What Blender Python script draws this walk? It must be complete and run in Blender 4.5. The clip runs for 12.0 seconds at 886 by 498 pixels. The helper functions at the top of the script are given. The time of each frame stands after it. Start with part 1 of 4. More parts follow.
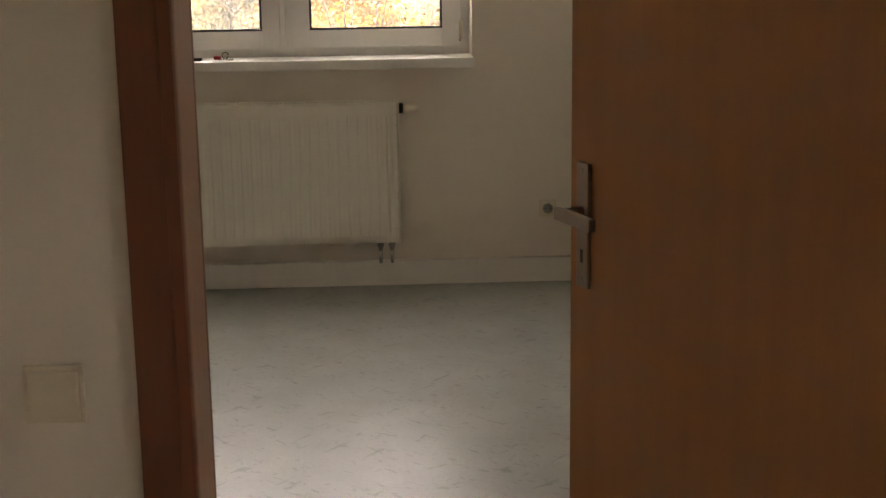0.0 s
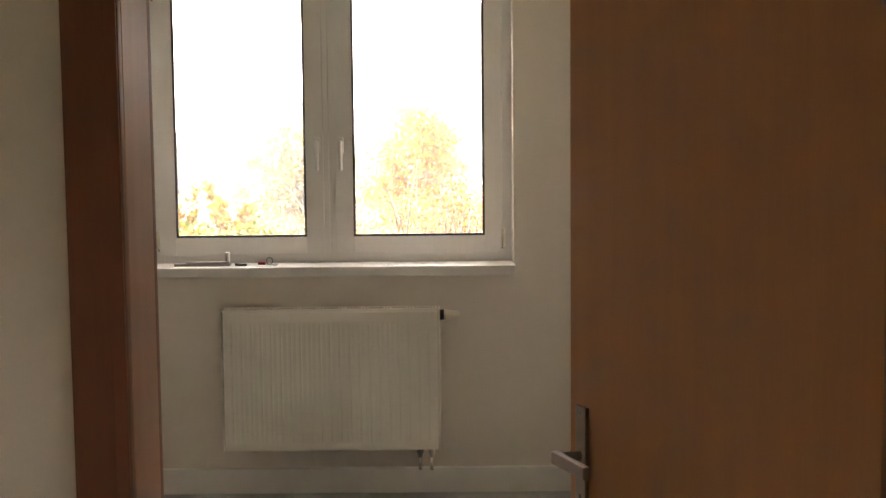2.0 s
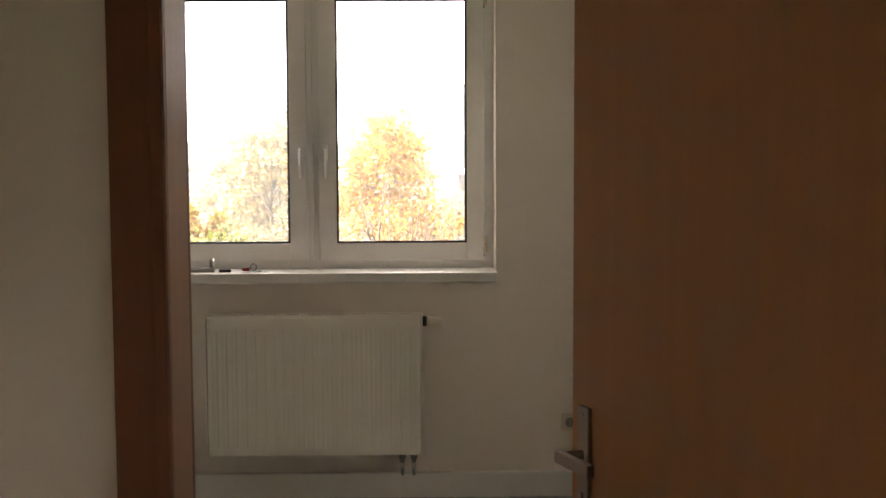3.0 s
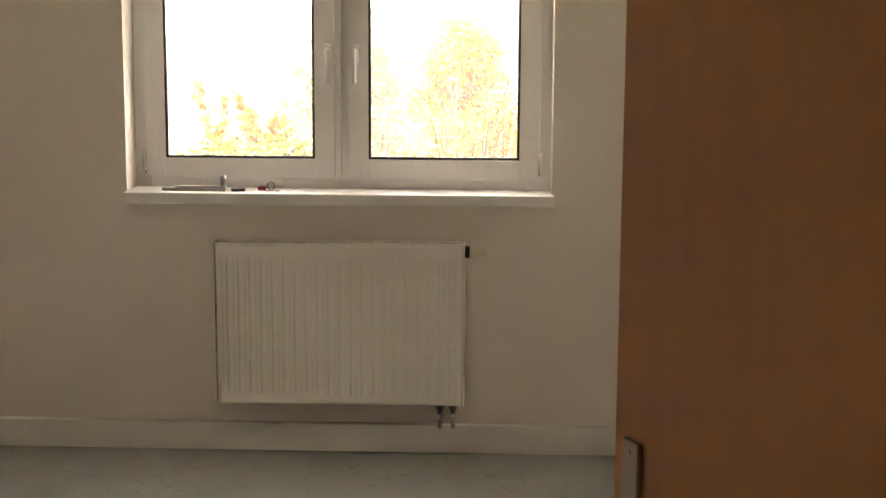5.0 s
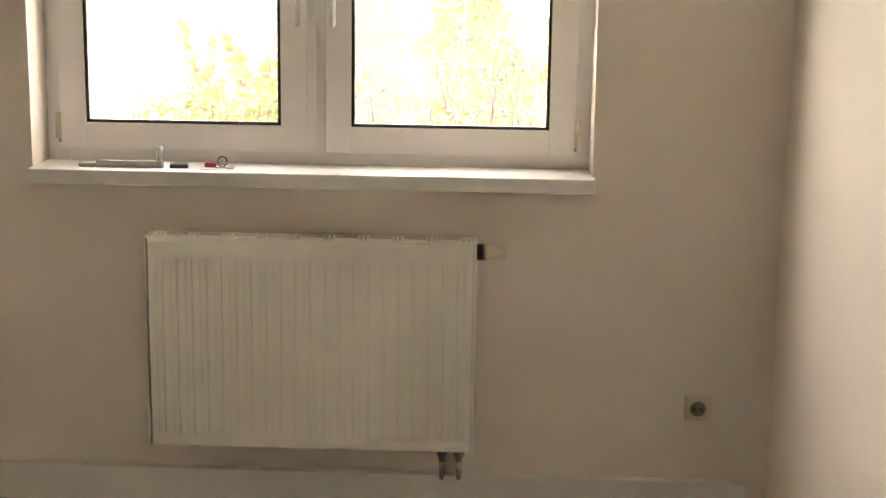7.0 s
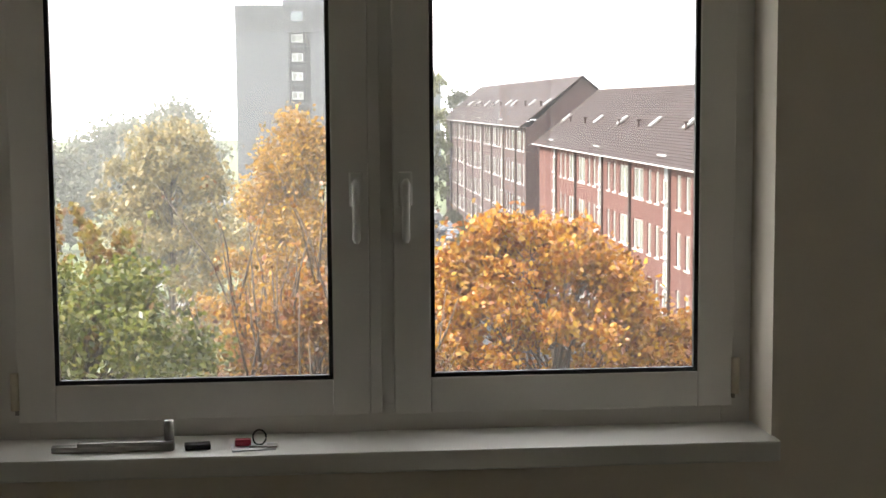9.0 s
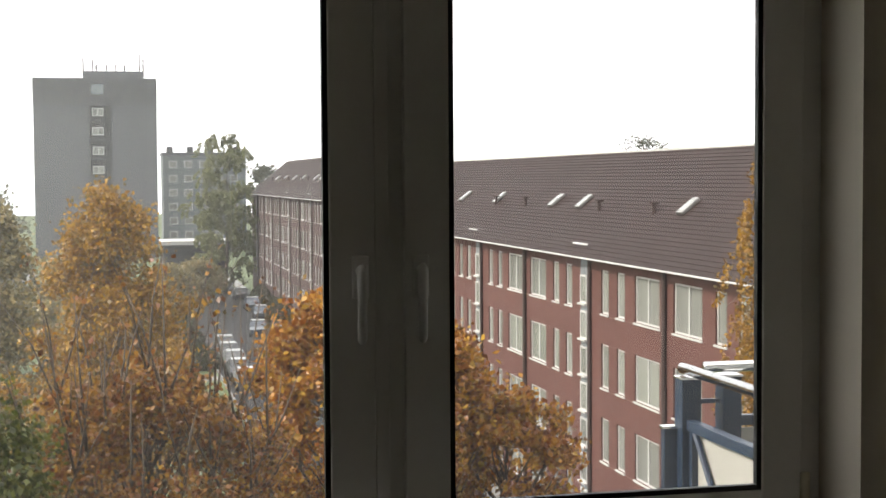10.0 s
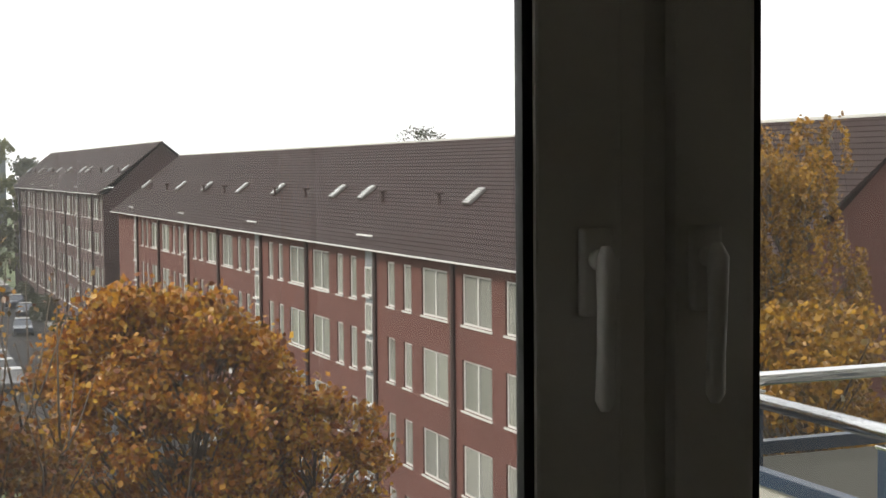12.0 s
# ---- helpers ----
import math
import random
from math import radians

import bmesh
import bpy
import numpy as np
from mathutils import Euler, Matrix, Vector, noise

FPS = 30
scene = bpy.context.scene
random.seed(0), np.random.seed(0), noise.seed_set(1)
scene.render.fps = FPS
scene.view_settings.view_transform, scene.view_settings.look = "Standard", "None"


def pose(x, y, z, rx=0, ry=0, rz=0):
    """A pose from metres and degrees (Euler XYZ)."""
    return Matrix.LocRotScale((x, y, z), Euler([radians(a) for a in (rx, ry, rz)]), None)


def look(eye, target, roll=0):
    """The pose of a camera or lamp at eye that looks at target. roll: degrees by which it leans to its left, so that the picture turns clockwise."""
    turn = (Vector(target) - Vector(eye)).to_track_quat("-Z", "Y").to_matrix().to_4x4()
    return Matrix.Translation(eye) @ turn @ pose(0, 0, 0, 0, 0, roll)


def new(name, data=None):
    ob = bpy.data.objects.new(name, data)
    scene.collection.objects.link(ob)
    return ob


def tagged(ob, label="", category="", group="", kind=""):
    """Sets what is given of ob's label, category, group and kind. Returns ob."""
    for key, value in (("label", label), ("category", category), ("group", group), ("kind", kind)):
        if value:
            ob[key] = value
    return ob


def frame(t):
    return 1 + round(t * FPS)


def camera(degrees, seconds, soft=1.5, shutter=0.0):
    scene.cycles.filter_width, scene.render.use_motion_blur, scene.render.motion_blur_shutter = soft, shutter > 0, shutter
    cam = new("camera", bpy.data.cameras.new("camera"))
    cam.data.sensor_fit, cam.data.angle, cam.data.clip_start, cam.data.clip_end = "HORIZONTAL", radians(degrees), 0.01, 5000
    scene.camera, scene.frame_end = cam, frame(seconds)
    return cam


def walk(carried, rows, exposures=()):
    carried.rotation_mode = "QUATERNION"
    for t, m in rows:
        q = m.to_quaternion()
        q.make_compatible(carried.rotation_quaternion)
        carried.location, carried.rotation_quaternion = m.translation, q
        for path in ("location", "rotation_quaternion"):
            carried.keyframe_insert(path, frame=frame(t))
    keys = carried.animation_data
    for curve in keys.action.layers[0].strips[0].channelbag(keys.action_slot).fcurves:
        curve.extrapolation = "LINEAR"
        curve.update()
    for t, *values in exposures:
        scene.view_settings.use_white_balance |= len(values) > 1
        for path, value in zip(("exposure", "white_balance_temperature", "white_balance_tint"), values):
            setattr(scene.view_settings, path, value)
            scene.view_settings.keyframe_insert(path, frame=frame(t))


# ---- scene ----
UP = Vector((0, 0, 1))


def shot(t, x, y, z, yaw, pitch, roll):
    """One row of the walk: place, turn to the right, tilt up, lean."""
    return t, pose(x, y, z, 90 + pitch, 0, -yaw) @ pose(0, 0, 0, 0, 0, roll)


EXPOSURES = [(0.0, 3.35, 7500, 20), (0.5, 4.05, 7600, 20), (1.5, 3.95, 7400, 20), (2.5, 3.4, 7100, 20), (3.2, 3.3, 7100, 20), (5.0, 3.85, 7450, 20), (5.5, 4.15, 7500, 21), (6.7, 4.2, 7450, 20), (8.3, 3.0, 6600, 18), (9.0, 1.92, 6400, 12), (9.5, 1.2, 6450, 11), (10.0, 0.7, 6450, 11), (10.5, 0.4, 6450, 10), (11.5, 0.2, 6450, 10), (12.0, 0.25, 6450, 10)]
cam = camera(33.83, 12.0)
walk(cam, [
    shot(0.0, 0.372, -6.074, 1.546, 2.44, -12.95, -0.82),
    shot(0.5, 0.553, -6.053, 1.573, -6.18, -11.46, 1.61),
    shot(1.0, 0.617, -6.020, 1.592, -5.55, -10.49, -0.51),
    shot(1.5, 0.571, -6.010, 1.623, -1.18, -7.72, 0.52),
    shot(2.0, 0.504, -6.052, 1.645, -0.34, -5.78, -0.58),
    shot(2.5, 0.466, -6.086, 1.650, 0.40, -5.28, -0.28),
    shot(3.0, 0.432, -6.114, 1.642, 1.02, -5.42, -0.24),
    shot(3.2, 0.423, -6.127, 1.635, 1.36, -5.38, 0.30),
    shot(4.8, 0.528, -5.376, 1.642, -2.23, -8.75, 0.28),
    shot(5.0, 0.563, -5.242, 1.615, -2.10, -9.21, 0.33),
    shot(5.5, 0.554, -4.894, 1.628, -0.75, -11.54, -1.38),
    shot(6.0, 0.616, -4.539, 1.643, -3.60, -12.43, -1.21),
    shot(6.5, 0.585, -4.274, 1.575, -3.08, -12.09, 0.95),
    shot(6.7, 0.551, -4.146, 1.565, -2.21, -11.80, 0.80),
    shot(8.3, 0.205, -3.227, 1.599, -2.78, -7.63, 0.72),
    shot(8.5, 0.081, -3.111, 1.627, 1.00, -6.07, 0.65),
    shot(9.0, -0.150, -2.810, 1.634, 5.13, -5.66, -0.37),
    shot(9.5, -0.299, -2.497, 1.651, 7.18, -3.31, -2.11),
    shot(10.0, -0.455, -2.206, 1.625, 12.83, -2.79, -0.36),
    shot(10.5, -0.573, -1.900, 1.637, 16.88, -3.20, -1.78),
    shot(11.0, -0.603, -1.517, 1.624, 17.17, -2.38, -2.17),
    shot(11.5, -0.601, -1.220, 1.624, 18.51, -2.87, 0.20),
    shot(12.0, -0.599, -0.892, 1.547, 21.86, -3.15, -0.48),
], EXPOSURES)

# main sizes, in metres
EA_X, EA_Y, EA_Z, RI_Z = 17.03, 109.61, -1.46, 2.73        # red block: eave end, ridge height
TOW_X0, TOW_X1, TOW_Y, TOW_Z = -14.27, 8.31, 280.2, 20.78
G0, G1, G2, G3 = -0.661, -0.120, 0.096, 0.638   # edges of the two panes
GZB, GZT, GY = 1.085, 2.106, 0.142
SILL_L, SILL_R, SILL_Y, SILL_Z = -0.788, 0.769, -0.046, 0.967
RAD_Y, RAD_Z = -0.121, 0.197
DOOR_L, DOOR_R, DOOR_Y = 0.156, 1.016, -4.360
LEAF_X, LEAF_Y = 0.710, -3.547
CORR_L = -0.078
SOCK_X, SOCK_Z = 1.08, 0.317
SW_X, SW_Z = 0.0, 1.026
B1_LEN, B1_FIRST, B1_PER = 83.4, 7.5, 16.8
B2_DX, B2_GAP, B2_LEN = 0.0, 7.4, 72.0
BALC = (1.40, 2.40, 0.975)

# ---- world and light ----
SUN_AZ, SUN_EL = radians(-89), radians(37)  # from +y, negative to the west side
world = bpy.data.worlds.new("sky")
scene.world = world
world.use_nodes = True
wn = world.node_tree.nodes
sky = wn.new("ShaderNodeTexSky")
sky.sky_type = "NISHITA"
sky.sun_disc = False
sky.sun_elevation, sky.sun_rotation = SUN_EL, SUN_AZ
sky.air_density, sky.dust_density, sky.ozone_density = 1.0, 6.0, 1.0
# thick autumn haze: an even pale veil over the clear sky
veil = wn.new("ShaderNodeMix")
veil.data_type = "RGBA"
veil.inputs[0].default_value = 0.8
veil.inputs[7].default_value = (9.0, 8.9, 8.7, 1)
world.node_tree.links.new(sky.outputs[0], veil.inputs[6])
world.node_tree.links.new(veil.outputs[2], wn["Background"].inputs[0])
wn["Background"].inputs[1].default_value = 0.18
sun = new("sun", bpy.data.lights.new("sun", "SUN"))
sun.data.energy, sun.data.angle, sun.data.color = 2.7, radians(1.5), (1.0, 0.92, 0.80)
sun_way = Vector((math.sin(SUN_AZ) * math.cos(SUN_EL), math.cos(SUN_AZ) * math.cos(SUN_EL), math.sin(SUN_EL)))
sun.matrix_world = look((0, 0, 60), Vector((0, 0, 60)) - sun_way)


# ---- materials ----
def mat(name, colour, rough=0.6, metal=0.0, dark=0.85, scale=6.0, fine=60.0, bump=0.1, coat=0.0, vary=0.0, stretch=(1, 1, 1), detail=4.0, spec=0.5):
    """A surface with soft large variation, fine grain and a little relief; dark: factor of its darker tone."""
    m = bpy.data.materials.new(name)
    m.use_nodes = True
    nt = m.node_tree
    b = nt.nodes["Principled BSDF"]
    tc = nt.nodes.new("ShaderNodeTexCoord")
    mp = nt.nodes.new("ShaderNodeMapping")
    mp.inputs["Scale"].default_value = stretch
    nt.links.new(tc.outputs["Object"], mp.inputs[0])
    n1, n2 = nt.nodes.new("ShaderNodeTexNoise"), nt.nodes.new("ShaderNodeTexNoise")
    for n, s in ((n1, scale), (n2, fine)):
        n.inputs["Scale"].default_value = s
        n.inputs["Detail"].default_value = detail
        nt.links.new(mp.outputs[0], n.inputs["Vector"])
    add = nt.nodes.new("ShaderNodeMath")
    add.operation = "MULTIPLY_ADD"
    add.inputs[1].default_value = 0.4
    nt.links.new(n2.outputs[0], add.inputs[0])
    nt.links.new(n1.outputs[0], add.inputs[2])
    last = add
    if vary:
        info = nt.nodes.new("ShaderNodeObjectInfo")
        va = nt.nodes.new("ShaderNodeMath")
        va.operation = "MULTIPLY_ADD"
        va.inputs[1].default_value = vary
        nt.links.new(info.outputs["Random"], va.inputs[0])
        nt.links.new(add.outputs[0], va.inputs[2])
        last = va
    ramp = nt.nodes.new("ShaderNodeValToRGB")
    ramp.color_ramp.elements[0].position, ramp.color_ramp.elements[1].position = 0.45, 0.95 + vary
    ramp.color_ramp.elements[0].color = (*[c * dark for c in colour], 1)
    ramp.color_ramp.elements[1].color = (*colour, 1)
    nt.links.new(last.outputs[0], ramp.inputs[0])
    nt.links.new(ramp.outputs[0], b.inputs["Base Color"])
    b.inputs["Roughness"].default_value, b.inputs["Metallic"].default_value = rough, metal
    b.inputs["Coat Weight"].default_value, b.inputs["Specular IOR Level"].default_value = coat, spec
    if bump:
        bp = nt.nodes.new("ShaderNodeBump")
        bp.inputs["Strength"].default_value, bp.inputs["Distance"].default_value = bump, 0.004
        nt.links.new(n2.outputs[0], bp.inputs["Height"])
        nt.links.new(bp.outputs[0], b.inputs["Normal"])
    return m


def leaf_mat(name, stops):
    """Leaves that let light through, each island in a tone of its own; stops: colours from dark to light."""
    m = bpy.data.materials.new(name)
    m.use_nodes = True
    nt = m.node_tree
    b = nt.nodes["Principled BSDF"]
    geo = nt.nodes.new("ShaderNodeNewGeometry")
    ramp = nt.nodes.new("ShaderNodeValToRGB")
    els = ramp.color_ramp.elements
    while len(els) < len(stops):
        els.new(0.5)
    for i, c in enumerate(stops):
        els[i].position = i / (len(stops) - 1)
        els[i].color = (*c, 1)
    nt.links.new(geo.outputs["Random Per Island"], ramp.inputs[0])
    nt.links.new(ramp.outputs[0], b.inputs["Base Color"])
    b.inputs["Roughness"].default_value = 0.42
    tr = nt.nodes.new("ShaderNodeBsdfTranslucent")
    nt.links.new(ramp.outputs[0], tr.inputs[0])
    mix = nt.nodes.new("ShaderNodeMixShader")
    mix.inputs[0].default_value = 0.42
    nt.links.new(b.outputs[0], mix.inputs[1])
    nt.links.new(tr.outputs[0], mix.inputs[2])
    nt.links.new(mix.outputs[0], nt.nodes["Material Output"].inputs[0])
    return m


M_WALL = mat("wall_paint", (0.86, 0.79, 0.69), 0.85, dark=0.95, scale=1.6, fine=140, bump=0.06)
M_CEIL = mat("ceiling_paint", (0.88, 0.85, 0.79), 0.9, dark=0.95, scale=1.2, fine=120, bump=0.1)
M_DUCT = mat("duct_paint", (0.89, 0.87, 0.80), 0.5, dark=0.93, scale=5, fine=90, bump=0.05)
M_PVC = mat("white_plastic", (0.88, 0.855, 0.81), 0.5, dark=0.95, scale=4, fine=200, bump=0.02)
M_SILL = mat("sill_laminate", (0.83, 0.81, 0.76), 0.35, dark=0.94, scale=4, fine=150, bump=0.03)
M_RAD = mat("radiator_enamel", (0.92, 0.875, 0.78), 0.5, dark=0.96, scale=3, fine=150, bump=0.02)
M_CREAM = mat("cream_plastic", (0.78, 0.70, 0.55), 0.4, dark=0.92, scale=20, fine=200, bump=0.02)
M_RUBBER = mat("black_rubber", (0.015, 0.015, 0.017), 0.6, scale=20, fine=120, bump=0.05)
M_BLACK = mat("black_plastic", (0.02, 0.02, 0.022), 0.4, scale=30, fine=200, bump=0.02)
M_STEEL = mat("brushed_steel", (0.40, 0.385, 0.36), 0.42, 1.0, 0.8, 8, 220, 0.05)
M_BRONZE = mat("bronze_anodised", (0.36, 0.29, 0.24), 0.34, 1.0, 0.8, 10, 200, 0.04)
M_CHROME = mat("chrome", (0.8, 0.8, 0.8), 0.15, 1.0, 0.92, 10, 200, 0.0)
M_RED = mat("red_plastic", (0.45, 0.03, 0.05), 0.4, scale=30, bump=0.02)
M_PAPER = mat("paper", (0.8, 0.8, 0.82), 0.8, dark=0.95, scale=20, bump=0.05)
M_VENEER = mat("beech_veneer", (0.485, 0.205, 0.072), 0.5, dark=0.88, scale=3.2, fine=26, bump=0.05, stretch=(7, 7, 0.35), detail=6)
M_CASING = mat("casing_veneer", (0.21, 0.064, 0.024), 0.4, dark=0.75, scale=3.0, fine=26, bump=0.05, stretch=(8, 8, 0.35), detail=6)
# door lining veneer, paler to paint in the window light falling on it
M_LITVENEER = mat("lit_lining_veneer", (0.45, 0.22, 0.12), 0.42, dark=0.8, scale=3.0, fine=26, bump=0.05, stretch=(8, 8, 0.35), detail=6)
M_BARK = mat("bark", (0.10, 0.075, 0.055), 0.9, dark=0.5, scale=4, fine=30, bump=0.5)
M_BIRCHBARK = mat("birch_bark", (0.22, 0.20, 0.17), 0.8, dark=0.3, scale=3, fine=20, bump=0.3)
M_GRASS = mat("grass", (0.085, 0.115, 0.036), 0.95, dark=0.55, scale=0.06, fine=1.5, bump=0.3)
M_ASPHALT = mat("asphalt", (0.034, 0.034, 0.036), 0.9, dark=0.75, scale=0.3, fine=20, bump=0.2, spec=0.15)
M_PAVING = mat("concrete_paving", (0.2, 0.195, 0.185), 0.9, dark=0.8, scale=0.5, fine=14, bump=0.2)
M_BRICK = mat("red_render", (0.094, 0.0335, 0.0255), 0.9, dark=0.8, scale=0.35, fine=9, bump=0.2)
# red render greyed and darkened for haze and shade on the farther block
M_HAZEDBRICK = mat("hazed_red_render", (0.054, 0.029, 0.027), 0.9, dark=0.8, scale=0.35, fine=9, bump=0.2)
M_ROOF = mat("roof_tiles", (0.023, 0.0112, 0.0098), 0.75, dark=0.7, scale=0.5, fine=5, bump=0.3, spec=0.22)
M_TRIM = mat("white_trim", (0.47, 0.465, 0.45), 0.5, dark=0.9, scale=1, fine=20, bump=0.05)
M_GREYPANEL = mat("grey_panel", (0.16, 0.18, 0.195), 0.5, dark=0.85, scale=0.6, fine=12, bump=0.05)
M_PIPE = mat("brown_pipe", (0.05, 0.028, 0.025), 0.6, dark=0.8, scale=2, fine=20, bump=0.05)
M_CONCRETE = mat("concrete", (0.084, 0.087, 0.095), 0.9, dark=0.85, scale=0.15, fine=2.5, bump=0.15)
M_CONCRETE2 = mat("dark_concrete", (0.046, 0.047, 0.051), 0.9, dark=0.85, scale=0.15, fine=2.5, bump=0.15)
M_LIGHTCON = mat("pale_concrete", (0.38, 0.38, 0.35), 0.9, dark=0.88, scale=0.15, fine=2.5, bump=0.15)
M_TOWERBAND = mat("grey_band_concrete", (0.052, 0.053, 0.058), 0.9, dark=0.85, scale=0.15, fine=2.5, bump=0.15)
M_TOWERDARK = mat("dark_strip_concrete", (0.024, 0.025, 0.028), 0.9, dark=0.85, scale=0.15, fine=2.5, bump=0.15)
M_SLAB = mat("grey_slab_concrete", (0.135, 0.152, 0.158), 0.9, dark=0.85, scale=0.15, fine=2.5, bump=0.15)
M_BLUE = mat("blue_steel", (0.010, 0.025, 0.055), 0.4, dark=0.8, scale=4, fine=60, bump=0.04)
M_RAIL = mat("dull_steel_rail", (0.66, 0.66, 0.66), 0.13, 1.0, 0.85, 6, 120, 0.04)
# even glow put into the backdrop in place of haze
M_HAZEGLOW = bpy.data.materials.new("haze")
M_HAZEGLOW.use_nodes = True
M_HAZEGLOW.node_tree.nodes["Principled BSDF"].inputs["Emission Color"].default_value = (0.95, 0.95, 0.93, 1)
M_HAZEGLOW.node_tree.nodes["Principled BSDF"].inputs["Emission Strength"].default_value = 1.0
M_BPANEL = mat("beige_panel", (0.36, 0.35, 0.32), 0.55, dark=0.9, scale=2, fine=40, bump=0.04)
# two lighter car paints, darkened for the shade on their bodies
M_CAR1 = mat("shaded_grey_paint", (0.065, 0.067, 0.071), 0.4, 0.3, 0.95, 2, 80, 0.0, coat=0.15)
M_CAR2 = mat("shaded_light_paint", (0.10, 0.10, 0.102), 0.4, 0.0, 0.95, 2, 80, 0.0, coat=0.15)
# glint on the car roofs, painted as a pale panel
M_ROOFGLINT = mat("roof_glint_paint", (0.55, 0.56, 0.57), 0.3, 0.2, 0.95, 2, 80, 0.0, coat=0.3)
M_CAR3 = mat("dark_paint", (0.04, 0.05, 0.07), 0.25, 0.0, 0.95, 2, 80, 0.0, coat=0.6)


def glass_mat(name, tint, haze_dust):
    """A clear pane with a thin dusty film that also imitates outdoor haze."""
    m = bpy.data.materials.new(name)
    m.use_nodes = True
    nt = m.node_tree
    b = nt.nodes["Principled BSDF"]
    b.inputs["Base Color"].default_value = (*tint, 1)
    b.inputs["Transmission Weight"].default_value, b.inputs["Roughness"].default_value = 1.0, 0.0
    b.inputs["IOR"].default_value = 1.45
    if haze_dust:
        tr = nt.nodes.new("ShaderNodeBsdfTranslucent")
        tr.inputs[0].default_value = (0.85, 0.83, 0.8, 1)
        mix = nt.nodes.new("ShaderNodeMixShader")
        nz = nt.nodes.new("ShaderNodeTexNoise")
        nz.inputs["Scale"].default_value = 2.2
        mr = nt.nodes.new("ShaderNodeMapRange")
        mr.inputs["To Min"].default_value, mr.inputs["To Max"].default_value = haze_dust * 0.6, haze_dust * 1.4
        nt.links.new(nz.outputs[0], mr.inputs[0])
        nt.links.new(mr.outputs[0], mix.inputs[0])
        nt.links.new(b.outputs[0], mix.inputs[1])
        nt.links.new(tr.outputs[0], mix.inputs[2])
        nt.links.new(mix.outputs[0], nt.nodes["Material Output"].inputs[0])
    return m


# the pane's pale film also stands in for outdoor haze and glare
M_GLASS = glass_mat("window_glass", (0.98, 0.99, 0.985), 0.013)
M_FARGLASS = mat("curtained_glass", (0.23, 0.235, 0.215), 0.1, 0.0, 0.4, 0.9, 3, 0.0, vary=0.35, stretch=(5, 5, 0.25))


def lino_mat():
    """Pale marbled linoleum with short grey flecks."""
    m = mat("linoleum", (0.475, 0.495, 0.465), 0.36, dark=0.82, scale=5, fine=70, bump=0.03)
    nt = m.node_tree
    b = nt.nodes["Principled BSDF"]
    src = b.inputs["Base Color"].links[0].from_socket
    tc = nt.nodes.new("ShaderNodeTexCoord")
    for k, (turn, s) in enumerate(((0.62, 4.6), (-0.8, 3.9), (0.95, 5.4), (0.75, 6.4))):
        mp = nt.nodes.new("ShaderNodeMapping")
        mp.inputs["Location"].default_value = (k * 3.1, k * 1.7, 0)
        mp.inputs["Scale"].default_value = (s * 1.5, s * 5.6, 1)
        turned = nt.nodes.new("ShaderNodeMapping")
        turned.inputs["Rotation"].default_value = (0, 0, turn)
        nt.links.new(tc.outputs["Object"], turned.inputs[0])
        nt.links.new(turned.outputs[0], mp.inputs[0])
        wz = nt.nodes.new("ShaderNodeTexNoise")
        wz.inputs["Scale"].default_value = 1.6
        wz.inputs["Detail"].default_value = 2.0
        wz.inputs["Distortion"].default_value = 0.7
        nt.links.new(mp.outputs[0], wz.inputs["Vector"])
        mr = nt.nodes.new("ShaderNodeMapRange")
        mr.inputs["From Min"].default_value, mr.inputs["From Max"].default_value = 0.655, 0.70
        mr.inputs["To Max"].default_value = 0.42
        nt.links.new(wz.outputs[0], mr.inputs[0])
        mx = nt.nodes.new("ShaderNodeMix")
        mx.data_type = "RGBA"
        nt.links.new(mr.outputs[0], mx.inputs[0])
        nt.links.new(src, mx.inputs[6])
        mx.inputs[7].default_value = (0.19, 0.205, 0.18, 1)
        src = mx.outputs[2]
    nt.links.new(src, b.inputs["Base Color"])
    return m


M_LINO = lino_mat()


# ---- building helpers ----
def mesh_from(name, verts, faces, material, smooth=False):
    me = bpy.data.meshes.new(name)
    me.from_pydata([tuple(v) for v in verts], [], [tuple(f) for f in faces])
    me.materials.append(material)
    if smooth:
        me.polygons.foreach_set("use_smooth", [True] * len(me.polygons))
    return me


def part(name, bm, material, parent=None, label="", smooth=False):
    """Links a bmesh as one mesh object, under a thing or a part."""
    me = bpy.data.meshes.new(name)
    bm.to_mesh(me)
    bm.free()
    me.materials.append(material)
    if smooth:
        me.polygons.foreach_set("use_smooth", [True] * len(me.polygons))
    ob = new(name, me)
    if parent is not None:
        ob.parent = parent
    if label:
        tagged(ob, label)
    return ob


def box(bm, x0, y0, z0, x1, y1, z1, bevel=0.0, m=None):
    """Adds a box, with softened edges where asked."""
    vs = [bm.verts.new((x, y, z)) for x in (x0, x1) for y in (y0, y1) for z in (z0, z1)]
    fs = [bm.faces.new([vs[i] for i in q]) for q in ((0, 1, 3, 2), (4, 6, 7, 5), (0, 4, 5, 1), (2, 3, 7, 6), (0, 2, 6, 4), (1, 5, 7, 3))]
    if bevel:
        es = list({e for f in fs for e in f.edges})
        r = bmesh.ops.bevel(bm, geom=es, offset=bevel, segments=2, affect="EDGES", profile=0.7)
        vs = [v for v in vs if v.is_valid] + list(r["verts"])
    if m is not None:
        bmesh.ops.transform(bm, matrix=m, verts=list({v for v in vs if v.is_valid}))
    return bm


